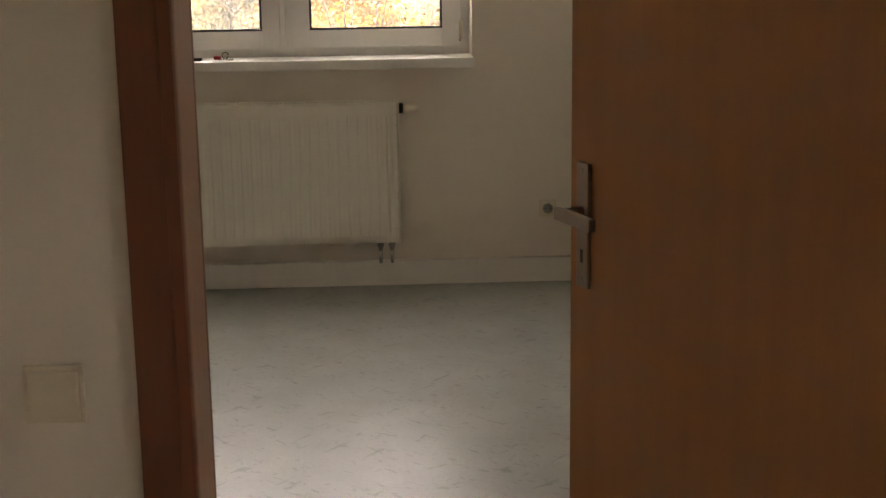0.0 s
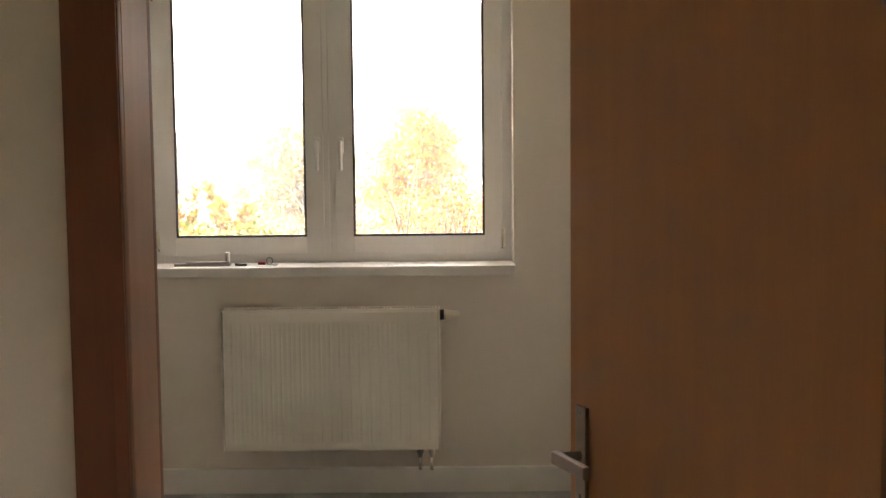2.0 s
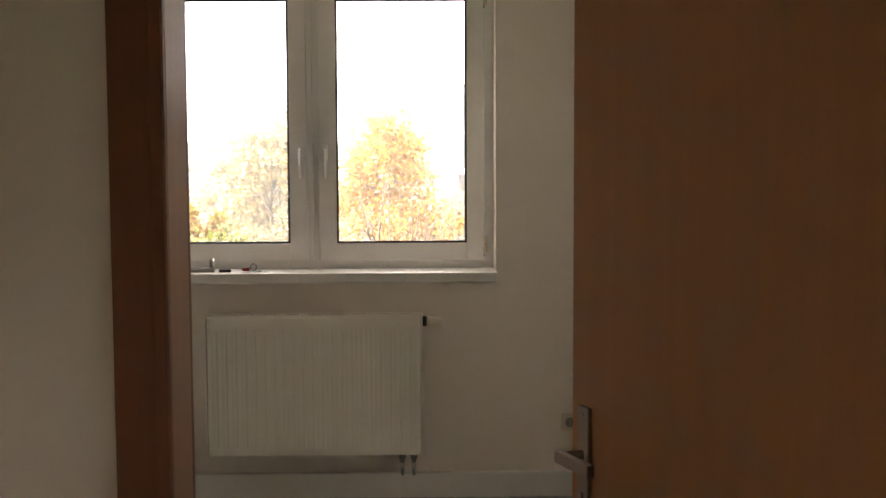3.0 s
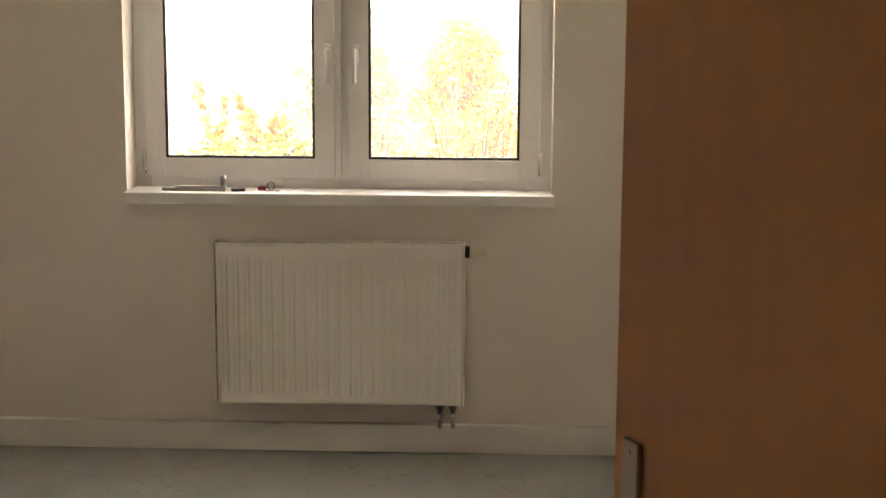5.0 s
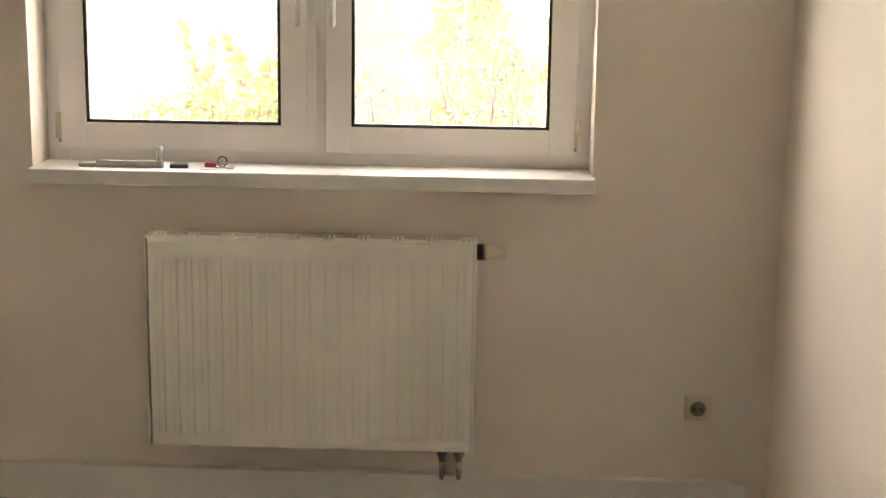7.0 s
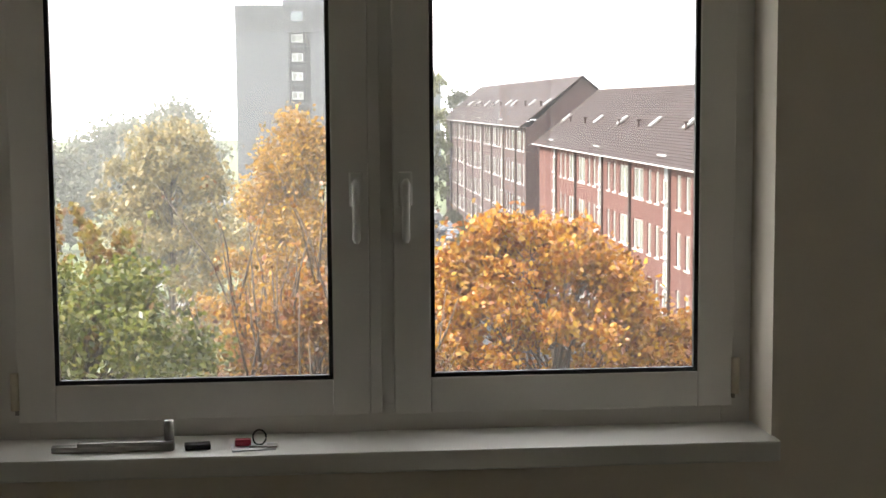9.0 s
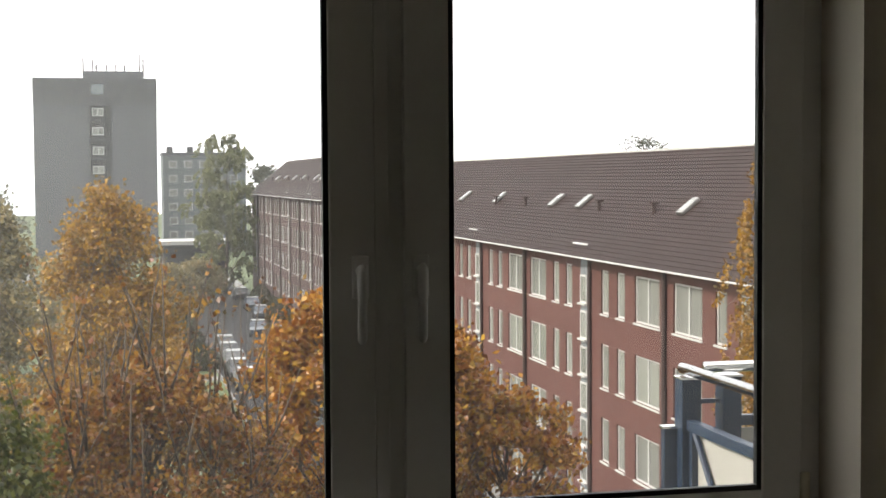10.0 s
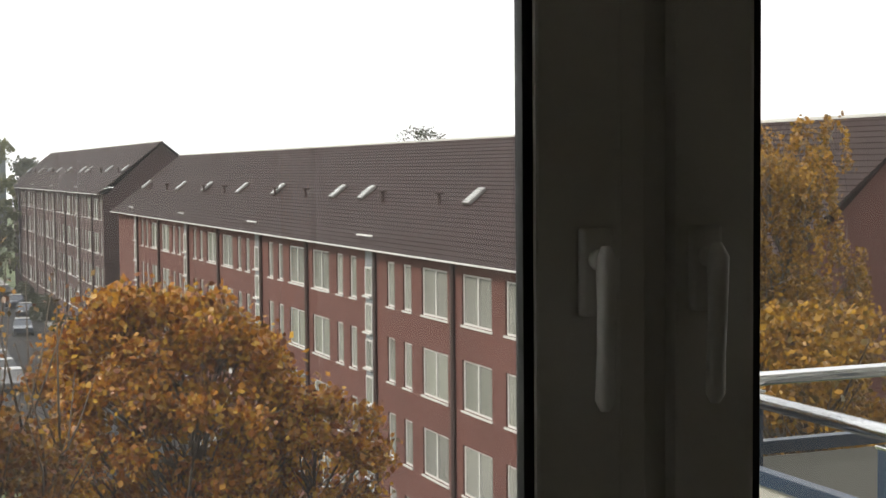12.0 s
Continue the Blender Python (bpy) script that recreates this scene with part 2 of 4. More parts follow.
def tube(bm, points, radii, sides=8):
    """A tapered tube along points."""
    rings = []
    for i, p in enumerate(points):
        p = Vector(p)
        a = Vector(points[max(i - 1, 0)])
        b = Vector(points[min(i + 1, len(points) - 1)])
        d = (b - a).normalized()
        s = d.cross(UP if abs(d.z) < 0.95 else Vector((1, 0, 0))).normalized()
        u = s.cross(d)
        r = radii[i] if hasattr(radii, "__len__") else radii
        rings.append([bm.verts.new(p + (s * math.cos(k * math.tau / sides) + u * math.sin(k * math.tau / sides)) * r) for k in range(sides)])
    for a, b in zip(rings, rings[1:]):
        for k in range(sides):
            bm.faces.new((a[k], a[(k + 1) % sides], b[(k + 1) % sides], b[k]))
    bm.faces.new(rings[0][::-1])
    bm.faces.new(rings[-1])
    return bm


def boxes(*rows, bevel=0.0):
    bm = bmesh.new()
    for r in rows:
        box(bm, *r, bevel=bevel)
    return bm


def pierced(bm, w, h, thick, holes):
    """A wall in the xz plane from (0, 0) to (w, h), its face at y = 0 and its back at y = thick, with holes (x0, z0, x1, z1) through it."""
    xs = sorted({0, w, *[q for o in holes for q in (o[0], o[2])]})
    zs = sorted({0, h, *[q for o in holes for q in (o[1], o[3])]})
    def hole(x, z):
        return any(o[0] < x < o[2] and o[1] < z < o[3] for o in holes)
    grid = {}
    def vert(x, y, z):
        k = (round(x, 4), y, round(z, 4))
        if k not in grid:
            grid[k] = bm.verts.new((x, y, z))
        return grid[k]
    solid = [[not hole((a + b) / 2, (c + d) / 2) for c, d in zip(zs, zs[1:])] for a, b in zip(xs, xs[1:])]
    for i in range(len(xs) - 1):
        for j in range(len(zs) - 1):
            if not solid[i][j]:
                continue
            x0, x1, z0, z1 = xs[i], xs[i + 1], zs[j], zs[j + 1]
            bm.faces.new([vert(x0, 0, z0), vert(x1, 0, z0), vert(x1, 0, z1), vert(x0, 0, z1)])
            bm.faces.new([vert(x0, thick, z1), vert(x1, thick, z1), vert(x1, thick, z0), vert(x0, thick, z0)])
            for di, dj, (p, q) in ((-1, 0, ((x0, z1), (x0, z0))), (1, 0, ((x1, z0), (x1, z1))), (0, -1, ((x0, z0), (x1, z0))), (0, 1, ((x1, z1), (x0, z1)))):
                a, b = i + di, j + dj
                if a < 0 or b < 0 or a >= len(xs) - 1 or b >= len(zs) - 1 or not solid[a][b]:
                    bm.faces.new([vert(p[0], 0, p[1]), vert(p[0], thick, p[1]), vert(q[0], thick, q[1]), vert(q[0], 0, q[1])])
    return bm


def empty(name, m, label, category, group="", kind=""):
    e = new(name)
    e.matrix_world = m
    e.empty_display_size = 0.1
    return tagged(e, label, category, group, kind)


def set_ob(ob, label, category, kind="", group=""):
    return tagged(ob, label, category, group, kind)


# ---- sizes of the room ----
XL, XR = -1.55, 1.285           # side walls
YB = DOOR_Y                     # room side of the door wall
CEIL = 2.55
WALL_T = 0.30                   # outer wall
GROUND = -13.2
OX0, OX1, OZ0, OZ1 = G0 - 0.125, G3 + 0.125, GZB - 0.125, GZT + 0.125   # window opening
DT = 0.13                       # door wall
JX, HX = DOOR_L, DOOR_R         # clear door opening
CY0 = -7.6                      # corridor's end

# walls of the room
bm = pierced(bmesh.new(), XR - XL + 0.4, 3.1, WALL_T, [(OX0 - XL + 0.2, OZ0 + 0.25, OX1 - XL + 0.2, OZ1 + 0.25)])
bmesh.ops.translate(bm, vec=(XL - 0.2, 0, -0.25), verts=bm.verts)
set_ob(part("wall_north", bm, M_WALL), "warm white painted outer wall with a window opening", "wall", "structure")
set_ob(part("wall_west", boxes((XL - 0.2, YB, 0, XL, 0, CEIL)), M_WALL), "warm white painted side wall", "wall", "structure")
set_ob(part("wall_east", boxes((XR, YB, 0, XR + 0.2, 0, CEIL)), M_WALL), "warm white painted side wall beside the door", "wall", "structure")
DH = 2.03
bm = pierced(bmesh.new(), XR - XL + 0.6, CEIL, DT, [(JX - 0.012 - XL + 0.3, -0.001, HX + 0.012 - XL + 0.3, DH)])
bmesh.ops.translate(bm, vec=(XL - 0.3, YB - DT, 0), verts=bm.verts)
set_ob(part("wall_south", bm, M_WALL), "painted partition wall with a door opening", "wall", "structure")
set_ob(part("floor", boxes((XL - 0.3, CY0 - 0.2, -0.25, XR + 0.9, 0.0, 0.0)), M_LINO), "pale grey marbled linoleum floor with short dark flecks", "floor", "structure")
set_ob(part("ceiling", boxes((XL - 0.3, CY0 - 0.2, CEIL, XR + 0.9, 0.0, CEIL + 0.25)), M_CEIL), "plain white ceiling", "ceiling", "structure")
# corridor
CXL, CXR = CORR_L, 1.75
bm = boxes((CXL - 0.15, CY0, 0, CXL, YB - DT, CEIL))
set_ob(part("wall_corridor_west", bm, M_WALL), "painted corridor wall", "wall", "structure")
# opening added out of view to brighten the corridor with daylight
bm = pierced(bmesh.new(), -CY0 + YB - DT, CEIL, 0.15, [(1.4, 1.2, 1.8, 1.62)])
bmesh.ops.transform(bm, matrix=pose(CXR, YB - DT, 0, 0, 0, -90), verts=bm.verts)
set_ob(part("wall_corridor_east", bm, M_WALL), "painted corridor wall with an unseen opening added to let in light", "wall", "structure")
set_ob(part("wall_corridor_end", boxes((CXL - 0.15, CY0 - 0.2, 0, CXR + 0.15, CY0, CEIL)), M_WALL), "painted end wall of the corridor", "wall", "structure")

# ---- the window ----
FY = GY + 0.002          # room side of the outer frame
SY = GY - 0.013          # room side of the sashes
window = empty("window_1", pose((OX0 + OX1) / 2, FY, OZ0), "white plastic two-sash casement window, closed", "window", kind="structure")


def under(ob, top):
    """Puts a part built in world places under its thing."""
    ob.parent = top
    ob.matrix_parent_inverse = top.matrix_world.inverted()
    return ob


def wpart(name, bm, material, top, label="", smooth=False):
    return under(part(name, bm, material, None, label, smooth), top)


bpy.context.view_layer.update()


def ring(bm, x0, z0, x1, z1, w, y0, y1, bevel=0.003):
    """Four bars of a frame, butted."""
    box(bm, x0, y0, z0, x0 + w, y1, z1, bevel)
    box(bm, x1 - w, y0, z0, x1, y1, z1, bevel)
    box(bm, x0 + w, y0, z0, x1 - w, y1, z0 + w, bevel)
    box(bm, x0 + w, y0, z1 - w, x1 - w, y1, z1, bevel)
    return bm


bm = ring(bmesh.new(), OX0 + 0.001, OZ0 + 0.001, OX1 - 0.001, OZ1 - 0.001, 0.062, FY, FY + 0.07)
MC = (G1 + G2) / 2
box(bm, MC - 0.03, FY + 0.001, OZ0 + 0.06, MC + 0.03, FY + 0.07, OZ1 - 0.06, 0.003)
wpart("window_frame", bm, M_PVC, window)
SASH = 0.083
for gx0, gx1, inner in ((G0, G1, 1), (G2, G3, -1)):
    bm = bmesh.new()
    ring(bm, gx0 - SASH, GZB - SASH, gx1 + SASH, GZT + SASH, SASH - 0.008, SY, GY + 0.006, 0.003)
    sash = wpart("sash", bm, M_PVC, window)
    bm = ring(bmesh.new(), gx0 - 0.0085, GZB - 0.0085, gx1 + 0.0085, GZT + 0.0085, 0.0095, SY + 0.004, GY + 0.0065, 0.001)
    wpart("gasket", bm, M_RUBBER, sash, "black rubber gasket")
    bm = boxes((gx0, GY, GZB, gx1, GY + 0.004, GZT))
    ob = wpart("pane", bm, M_GLASS, sash, "clear slightly dusty pane, its pale film imitating haze")
    ob.visible_shadow = False
    if inner == 1:
        bm = boxes((gx1 + SASH + 0.0005, SY + 0.003, GZB - SASH + 0.002, gx1 + SASH + 0.024, FY + 0.0005, GZT + SASH - 0.002), bevel=0.002)
        wpart("cover_strip", bm, M_PVC, sash, "narrow cover strip at the meeting stiles")
    # handle on the meeting stile
    hx = (gx1 + 0.058) if inner == 1 else (gx0 - 0.058)
    bm = boxes((hx - 0.014, SY - 0.009, 1.43, hx + 0.014, SY, 1.50), bevel=0.004)
    tube(bm, [(hx, SY - 0.006, 1.475), (hx, SY - 0.020, 1.475)], 0.009, 12)
    tube(bm, [(hx, SY - 0.022, 1.486), (hx, SY - 0.024, 1.475), (hx, SY - 0.024, 1.44), (hx, SY - 0.022, 1.40), (hx, SY - 0.020, 1.365), (hx, SY - 0.020, 1.357)], [0.004, 0.009, 0.008, 0.0075, 0.008, 0.004], 12)
    wpart("window_handle", bm, M_PVC, sash, "white lever handle, turned down", True)
    # hinge covers on the outer stile
    ex = gx0 - SASH if inner == 1 else gx1 + SASH
    for zz in (GZB - 0.055, GZT - 0.02):
        bm = bmesh.new()
        tube(bm, [(ex - 0.004 * inner, SY - 0.004, zz), (ex - 0.004 * inner, SY - 0.004, zz + 0.075)], 0.0085, 10)
        hg = wpart("hinge", bm, M_CREAM, sash, "cream plastic hinge cover", True)
        bm = boxes((ex - 0.004, SY - 0.006, zz - 0.01, ex + 0.003, SY + 0.005, zz - 0.001), bevel=0.001)
        wpart("hinge_pin", bm, M_STEEL, hg)
sill = part("window_sill", boxes((SILL_L, SILL_Y, SILL_Z - 0.042, SILL_R, FY - 0.001, SILL_Z), bevel=0.005), M_SILL)
set_ob(sill, "white laminated window sill board", "window sill", "structure")
bm = boxes((OX0 - 0.05, FY + 0.075, OZ0 - 0.03, OX1 + 0.05, WALL_T + 0.06, OZ0 - 0.012), bevel=0.002)
set_ob(part("outer_sill", bm, M_GREYPANEL), "thin metal outer window ledge", "window ledge", "structure")

# things on the sill
grip = empty("door_closer_arm", pose(-0.66, 0.02, SILL_Z), "grey metal arm with a short upright pin lying on the sill", "metal arm")
part("bar", boxes((0, -0.012, 0.0, 0.235, 0.012, 0.012), bevel=0.003), M_STEEL, grip)
part("slider", boxes((0.05, -0.017, 0.0121, 0.235, 0.0, 0.02), bevel=0.002), M_STEEL, grip)
bm = bmesh.new()
tube(bm, [(0.225, 0.0, 0.012), (0.225, 0.0, 0.058)], 0.01, 10)
part("pin", bm, M_STEEL, grip, "upright pin", True)
knob = part("cable_clip", boxes((0, -0.014, 0, 0.05, 0.014, 0.012), bevel=0.004), M_BLACK)
knob.matrix_world = pose(-0.405, 0.015, SILL_Z, 0, 0, 8)
set_ob(knob, "small black plastic clip lying on the sill", "clip")
keys = empty("key_ring", pose(-0.29, 0.02, SILL_Z + 0.004), "key ring with a red fob lying on paper on the sill", "keys")
bm = bmesh.new()
tube(bm, [(0.03 + 0.013 * math.cos(a * 0.4), 0.004 * math.sin(a * 0.4), 0.016 + 0.014 * math.sin(a * 0.4)) for a in range(17)], 0.0018, 6)
part("ring", bm, M_BLACK, keys, "dark split ring", True)
part("fob", boxes((-0.018, -0.01, 0.0, 0.014, 0.010, 0.014), bevel=0.005), M_RED, keys, "red plastic fob")
part("key", boxes((0.01, -0.02, 0, 0.062, -0.01, 0.003), (0.045, -0.026, 0, 0.066, -0.004, 0.004), bevel=0.001), M_STEEL, keys)
slip = part("paper_slip", boxes((-0.03, -0.03, 0, 0.055, 0.028, 0.003)), M_PAPER)
slip.matrix_world = pose(-0.285, 0.015, SILL_Z, 0, 0, 6)
set_ob(slip, "small white slip of paper on the sill", "paper")

# ---- radiator ----
RW, RH = 0.9, 0.6
rad = empty("radiator", pose(0, RAD_Y, RAD_Z), "white enamelled steel panel radiator under the window", "radiator")
# pressed front with upright flutes
prof = [(-RW / 2 + 0.008, 0.004), (-RW / 2 + 0.022, 0.0)]
n_fl = 21
pitch = (RW - 0.05) / n_fl
for i in range(n_fl):
    x = -RW / 2 + 0.025 + i * pitch
    prof += [(x + pitch * 0.06, 0.0), (x + pitch * 0.16, 0.0012), (x + pitch * 0.38, 0.0014), (x + pitch * 0.44, -0.0012), (x + pitch * 0.54, -0.0016), (x + pitch * 0.60, 0.0014), (x + pitch * 0.84, 0.0012), (x + pitch * 0.94, 0.0)]
prof += [(RW / 2 - 0.022, 0.0), (RW / 2 - 0.008, 0.004)]
verts, faces = [], []
for z, k in ((0.012, 0.0), (0.04, 0.0), (0.052, 1.0), (RH - 0.062, 1.0), (RH - 0.05, 0.0), (RH - 0.012, 0.0), (RH - 0.004, -0.5)):
    for x, d in prof:
        verts.append((x, (d * k if abs(x) < RW / 2 - 0.015 else d) + (0.004 if k < 0 else 0), z))
np_ = len(prof)
for r in range(6):
    for i in range(np_ - 1):
        faces.append((r * np_ + i, r * np_ + i + 1, (r + 1) * np_ + i + 1, (r + 1) * np_ + i))
fp = new("front_panel", mesh_from("front_panel", verts, faces, M_RAD))
fp.parent = rad
bv = fp.modifiers.new("thick", "SOLIDIFY")
bv.thickness, bv.offset = 0.006, -1
part("back_panel", boxes((-RW / 2 + 0.01, 0.075, 0.012, RW / 2 - 0.01, 0.09, RH - 0.012), bevel=0.003), M_RAD, rad)
for s in (-1, 1):
    bm = boxes((s * RW / 2 - 0.003, 0.001, 0.006, s * RW / 2 + 0.003, 0.096, RH), bevel=0.0025)
    part("side_cover", bm, M_RAD, rad)
# top cover: a sunk plate with pairs of slots, a light rib on each side of a slot
bm = bmesh.new()
edge = -RW / 2 + 0.005
for i in range(10):
    sx = -RW / 2 + 0.028 + i * (RW - 0.056) / 9
    for k in (-1, 1):
        x = sx + k * 0.0065
        box(bm, edge, 0.014, RH - 0.012, x - 0.0035, 0.086, RH - 0.008)
        edge = x + 0.0035
    for k in (-1, 0, 1):
        box(bm, sx + k * 0.013 - 0.0022, 0.0141, RH - 0.0079, sx + k * 0.013 + 0.0022, 0.0859, RH - 0.001)
box(bm, edge, 0.014, RH - 0.012, RW / 2 - 0.005, 0.086, RH - 0.008)
box(bm, -RW / 2 + 0.004, 0.003, RH - 0.004, RW / 2 - 0.004, 0.0139, RH)
box(bm, -RW / 2 + 0.004, 0.0861, RH - 0.004, RW / 2 - 0.004, 0.095, RH)
part("top_grille", bm, M_RAD, rad, "slotted top cover")
part("inner_fins", boxes((-RW / 2 + 0.02, 0.03, 0.03, RW / 2 - 0.02, 0.065, RH - 0.02)), M_CONCRETE2, rad, "dark inner fins")
for x in (-0.25, 0.25):
    part("wall_bracket", boxes((x - 0.015, 0.09, 0.05, x + 0.015, -RAD_Y, RH - 0.05), bevel=0.002), M_RAD, rad)
# thermostat
vz = RH - 0.03
bm = bmesh.new()
tube(bm, [(RW / 2 + 0.003, 0.045, vz), (RW / 2 + 0.02, 0.045, vz)], 0.022, 14)
valve = part("valve", bm, M_BLACK, rad, "black valve collar", True)
bm = bmesh.new()
tube(bm, [(RW / 2 + 0.02, 0.045, vz), (RW / 2 + 0.03, 0.045, vz), (RW / 2 + 0.035, 0.045, vz), (RW / 2 + 0.08, 0.045, vz), (RW / 2 + 0.082, 0.045, vz)], [0.023, 0.023, 0.019, 0.0155, 0.013], 16)
part("thermostat_head", bm, M_CREAM, rad, "cream thermostat head", True)
for x in (RW / 2 - 0.085, RW / 2 - 0.037):
    bm = bmesh.new()
    tube(bm, [(x, 0.045, 0.012), (x, 0.045, -0.012), (x, 0.045, -0.016), (x, 0.045, -0.03)], [0.015, 0.015, 0.011, 0.009], 10)
    nut = part("pipe_union", bm, M_STEEL, rad, "steel pipe union", True)
    bm = bmesh.new()
    tube(bm, [(x, 0.045, -0.028), (x, 0.045, -0.065), (x, 0.06, -0.083), (x, -RAD_Y - 0.02, -0.085)], [0.0085, 0.0085, 0.0085, 0.0085], 10)
    part("pipe", bm, M_CHROME, nut, "bright steel pipe", True)

# ---- pipe duct along the foot of the wall ----
DX1, DZ = 1.228, 0.108
duct = empty("pipe_duct", pose(0, 0, 0), "painted boxed pipe duct along the foot of the window wall", "pipe duct")
part("cover", boxes((XL + 0.002, -0.03, 0.002, DX1 - 0.012, -0.001, DZ - 0.006), bevel=0.002), M_DUCT, duct)
part("top_lip", boxes((XL + 0.002, -0.034, DZ - 0.0055, DX1 - 0.05, -0.001, DZ), bevel=0.0015), M_DUCT, duct)
part("end_cap", boxes((DX1 - 0.0115, -0.032, 0.002, DX1, -0.001, DZ - 0.012), bevel=0.002), M_DUCT, duct)
for nm, r in (("baseboard_east", (XR - 0.012, YB + 0.02, 0.0, XR - 0.0005, -0.04, 0.05)), ("baseboard_west", (XL + 0.0005, YB + 0.02, 0, XL + 0.012, -0.04, 0.05))):
    set_ob(part(nm, boxes(r, bevel=0.003), M_DUCT), "white painted baseboard", "baseboard", "structure")

# ---- socket and switch ----
def outlet(x, z):
    e = empty("wall_socket", pose(x, 0, z), "cream plastic wall socket with a square surround", "socket")
    part("surround", boxes((-0.037, -0.008, -0.037, 0.037, -0.0005, 0.037), bevel=0.004), M_CREAM, e)
    part("insert", boxes((-0.027, -0.0105, -0.027, 0.027, -0.0081, 0.027), bevel=0.001), M_CREAM, e)
    bm = bmesh.new()
    tube(bm, [(0, -0.0106, 0), (0, -0.0125, 0)], 0.0215, 24)
    well = part("well", bm, M_BPANEL, e, "round recessed well", True)
    for s in (-1, 1):
        bm = bmesh.new()
        tube(bm, [(s * 0.0095, -0.0126, 0), (s * 0.0095, -0.0132, 0)], 0.0028, 8)
        part("contact_hole", bm, M_BLACK, well)
        part("earth_clip", boxes((-0.003, -0.0133, s * 0.016 - 0.003, 0.003, -0.0126, s * 0.016 + 0.003)), M_STEEL, well)
    return e


outlet(SOCK_X, SOCK_Z)
SWY = YB - DT
sw = empty("light_switch", pose(SW_X, SWY, SW_Z), "cream plastic rocker light switch on the corridor wall", "light switch")
part("plate", boxes((-0.034, -0.009, -0.034, 0.034, -0.0005, 0.034), bevel=0.004), M_CREAM, sw)
part("rocker", boxes((-0.028, -0.013, -0.028, 0.028, -0.0091, 0.028), bevel=0.003), M_CREAM, sw)

# ---- door ----
dc = empty("door_frame", pose((JX + HX) / 2, YB, 0), "brown veneered door frame with flat casings", "door frame", kind="structure")
bpy.context.view_layer.update()
CW = 0.062
for x0, x1 in ((JX - 0.0115, JX), (HX, HX + 0.0115)):
    wpart("lining", boxes((x0, YB - DT - 0.001, 0.002, x1, YB + 0.001, DH - 0.001), bevel=0.001), M_LITVENEER, dc, "inner lining, window light painted in as a paler tone")
wpart("head_lining", boxes((JX, YB - DT - 0.001, DH - 0.015, HX, YB + 0.001, DH - 0.001), bevel=0.001), M_LITVENEER, dc)
for yy0, yy1 in ((YB - DT - 0.02, YB - DT - 0.0012), (YB + 0.0012, YB + 0.02)):
    room_side = yy0 > YB
    for s, xe in ((-1, JX), (1, HX)):
        a, b = sorted((xe, xe + s * CW))
        cs = wpart("casing", boxes((a, yy0, 0.002, b, yy1, DH + CW - 0.012), bevel=0.004), M_CASING, dc)
        if not room_side:
            a, b = sorted((xe + s * 0.001, xe + s * 0.016))
            wpart("bead", boxes((a, yy0 - 0.006, 0.002, b, yy0 - 0.0005, DH - 0.001), bevel=0.002), M_CASING, cs)
    wpart("head_casing", boxes((JX + 0.0005, yy0, DH - 0.012, HX - 0.0005, yy1, DH + CW - 0.012), bevel=0.004), M_CASING, dc)
lv = Vector((LEAF_X - HX, LEAF_Y - YB, 0))
LW = lv.length
ang = math.degrees(math.atan2(lv.y, lv.x))
door = empty("door_1", pose(HX, YB + 0.012, 0, 0, 0, ang), "beech veneered flush door standing open into the room", "door", kind="structure")
# local x runs from the hinge to the free edge, local -y is the face away from the wall side
part("leaf", boxes((0.004, -0.04, 0.006, LW, 0.0, 1.985), bevel=0.002), M_VENEER, door)
for side in (1, -1):
    y0 = 0.0 if side == 1 else -0.04
    px = LW - 0.055
    a, b = sorted((y0 + side * 0.0005, y0 + side * 0.008))
    hd = part("handle_plate", boxes((px - 0.02, a, 0.899, px + 0.02, b, 1.122), bevel=0.003), M_BRONZE, door, "bronze anodised long plate")
    bm = bmesh.new()
    hz = 1.036
    ya = y0 + side * 0.006
    tube(bm, [(px, ya, hz), (px, ya + side * 0.045, hz)], 0.0085, 10)
    box(bm, px - 0.115, min(ya + side * 0.038, ya + side * 0.052), hz - 0.012, px + 0.012, max(ya + side * 0.038, ya + side * 0.052), hz + 0.01, 0.004)
    part("lever", bm, M_BRONZE, hd, "plain lever")
    a, b = sorted((y0 + side * 0.0081, y0 + side * 0.0088))
    part("keyhole", boxes((px - 0.004, a, 0.944, px + 0.004, b, 0.968)), M_BLACK, hd)
    for zz in (0.913, 1.108):
        bm = bmesh.new()
        tube(bm, [(px, y0 + side * 0.0075, zz), (px, y0 + side * 0.0092, zz)], 0.004, 8)
        part("screw", bm, M_STEEL, hd)
for zz in (0.25, 1.75):
    bm = bmesh.new()
    tube(bm, [(0.0, 0.006, zz), (0.0, 0.006, zz + 0.08)], 0.007, 10)
    part("hinge", bm, M_BRONZE, door, "bronze barrel hinge", True)

# ---- outdoors: ground, road ----
bm = bmesh.new()
box(bm, -1500, 0.6, GROUND - 1, 1500, 2500, GROUND)
box(bm, -1500, -600, GROUND - 1, 1500, 0.6, GROUND)
set_ob(part("ground", bm, M_GRASS), "lawn between the housing blocks, fading to the horizon", "ground", "structure")
set_ob(part("road", boxes((7.5, 10, GROUND + 0.01, 15.9, 236, GROUND + 0.03)), M_ASPHALT), "dark asphalt access road with parking along the blocks", "road", "structure")
set_ob(part("kerb", boxes((7.3, 10, GROUND, 7.48, 236, GROUND + 0.13)), M_PAVING), "pale concrete kerb beside the road", "kerb", "structure")
set_ob(part("pavement", boxes((16.0, 10, GROUND, 17.3, 236, GROUND + 0.12)), M_PAVING), "concrete slab pavement before the blocks", "pavement", "structure")
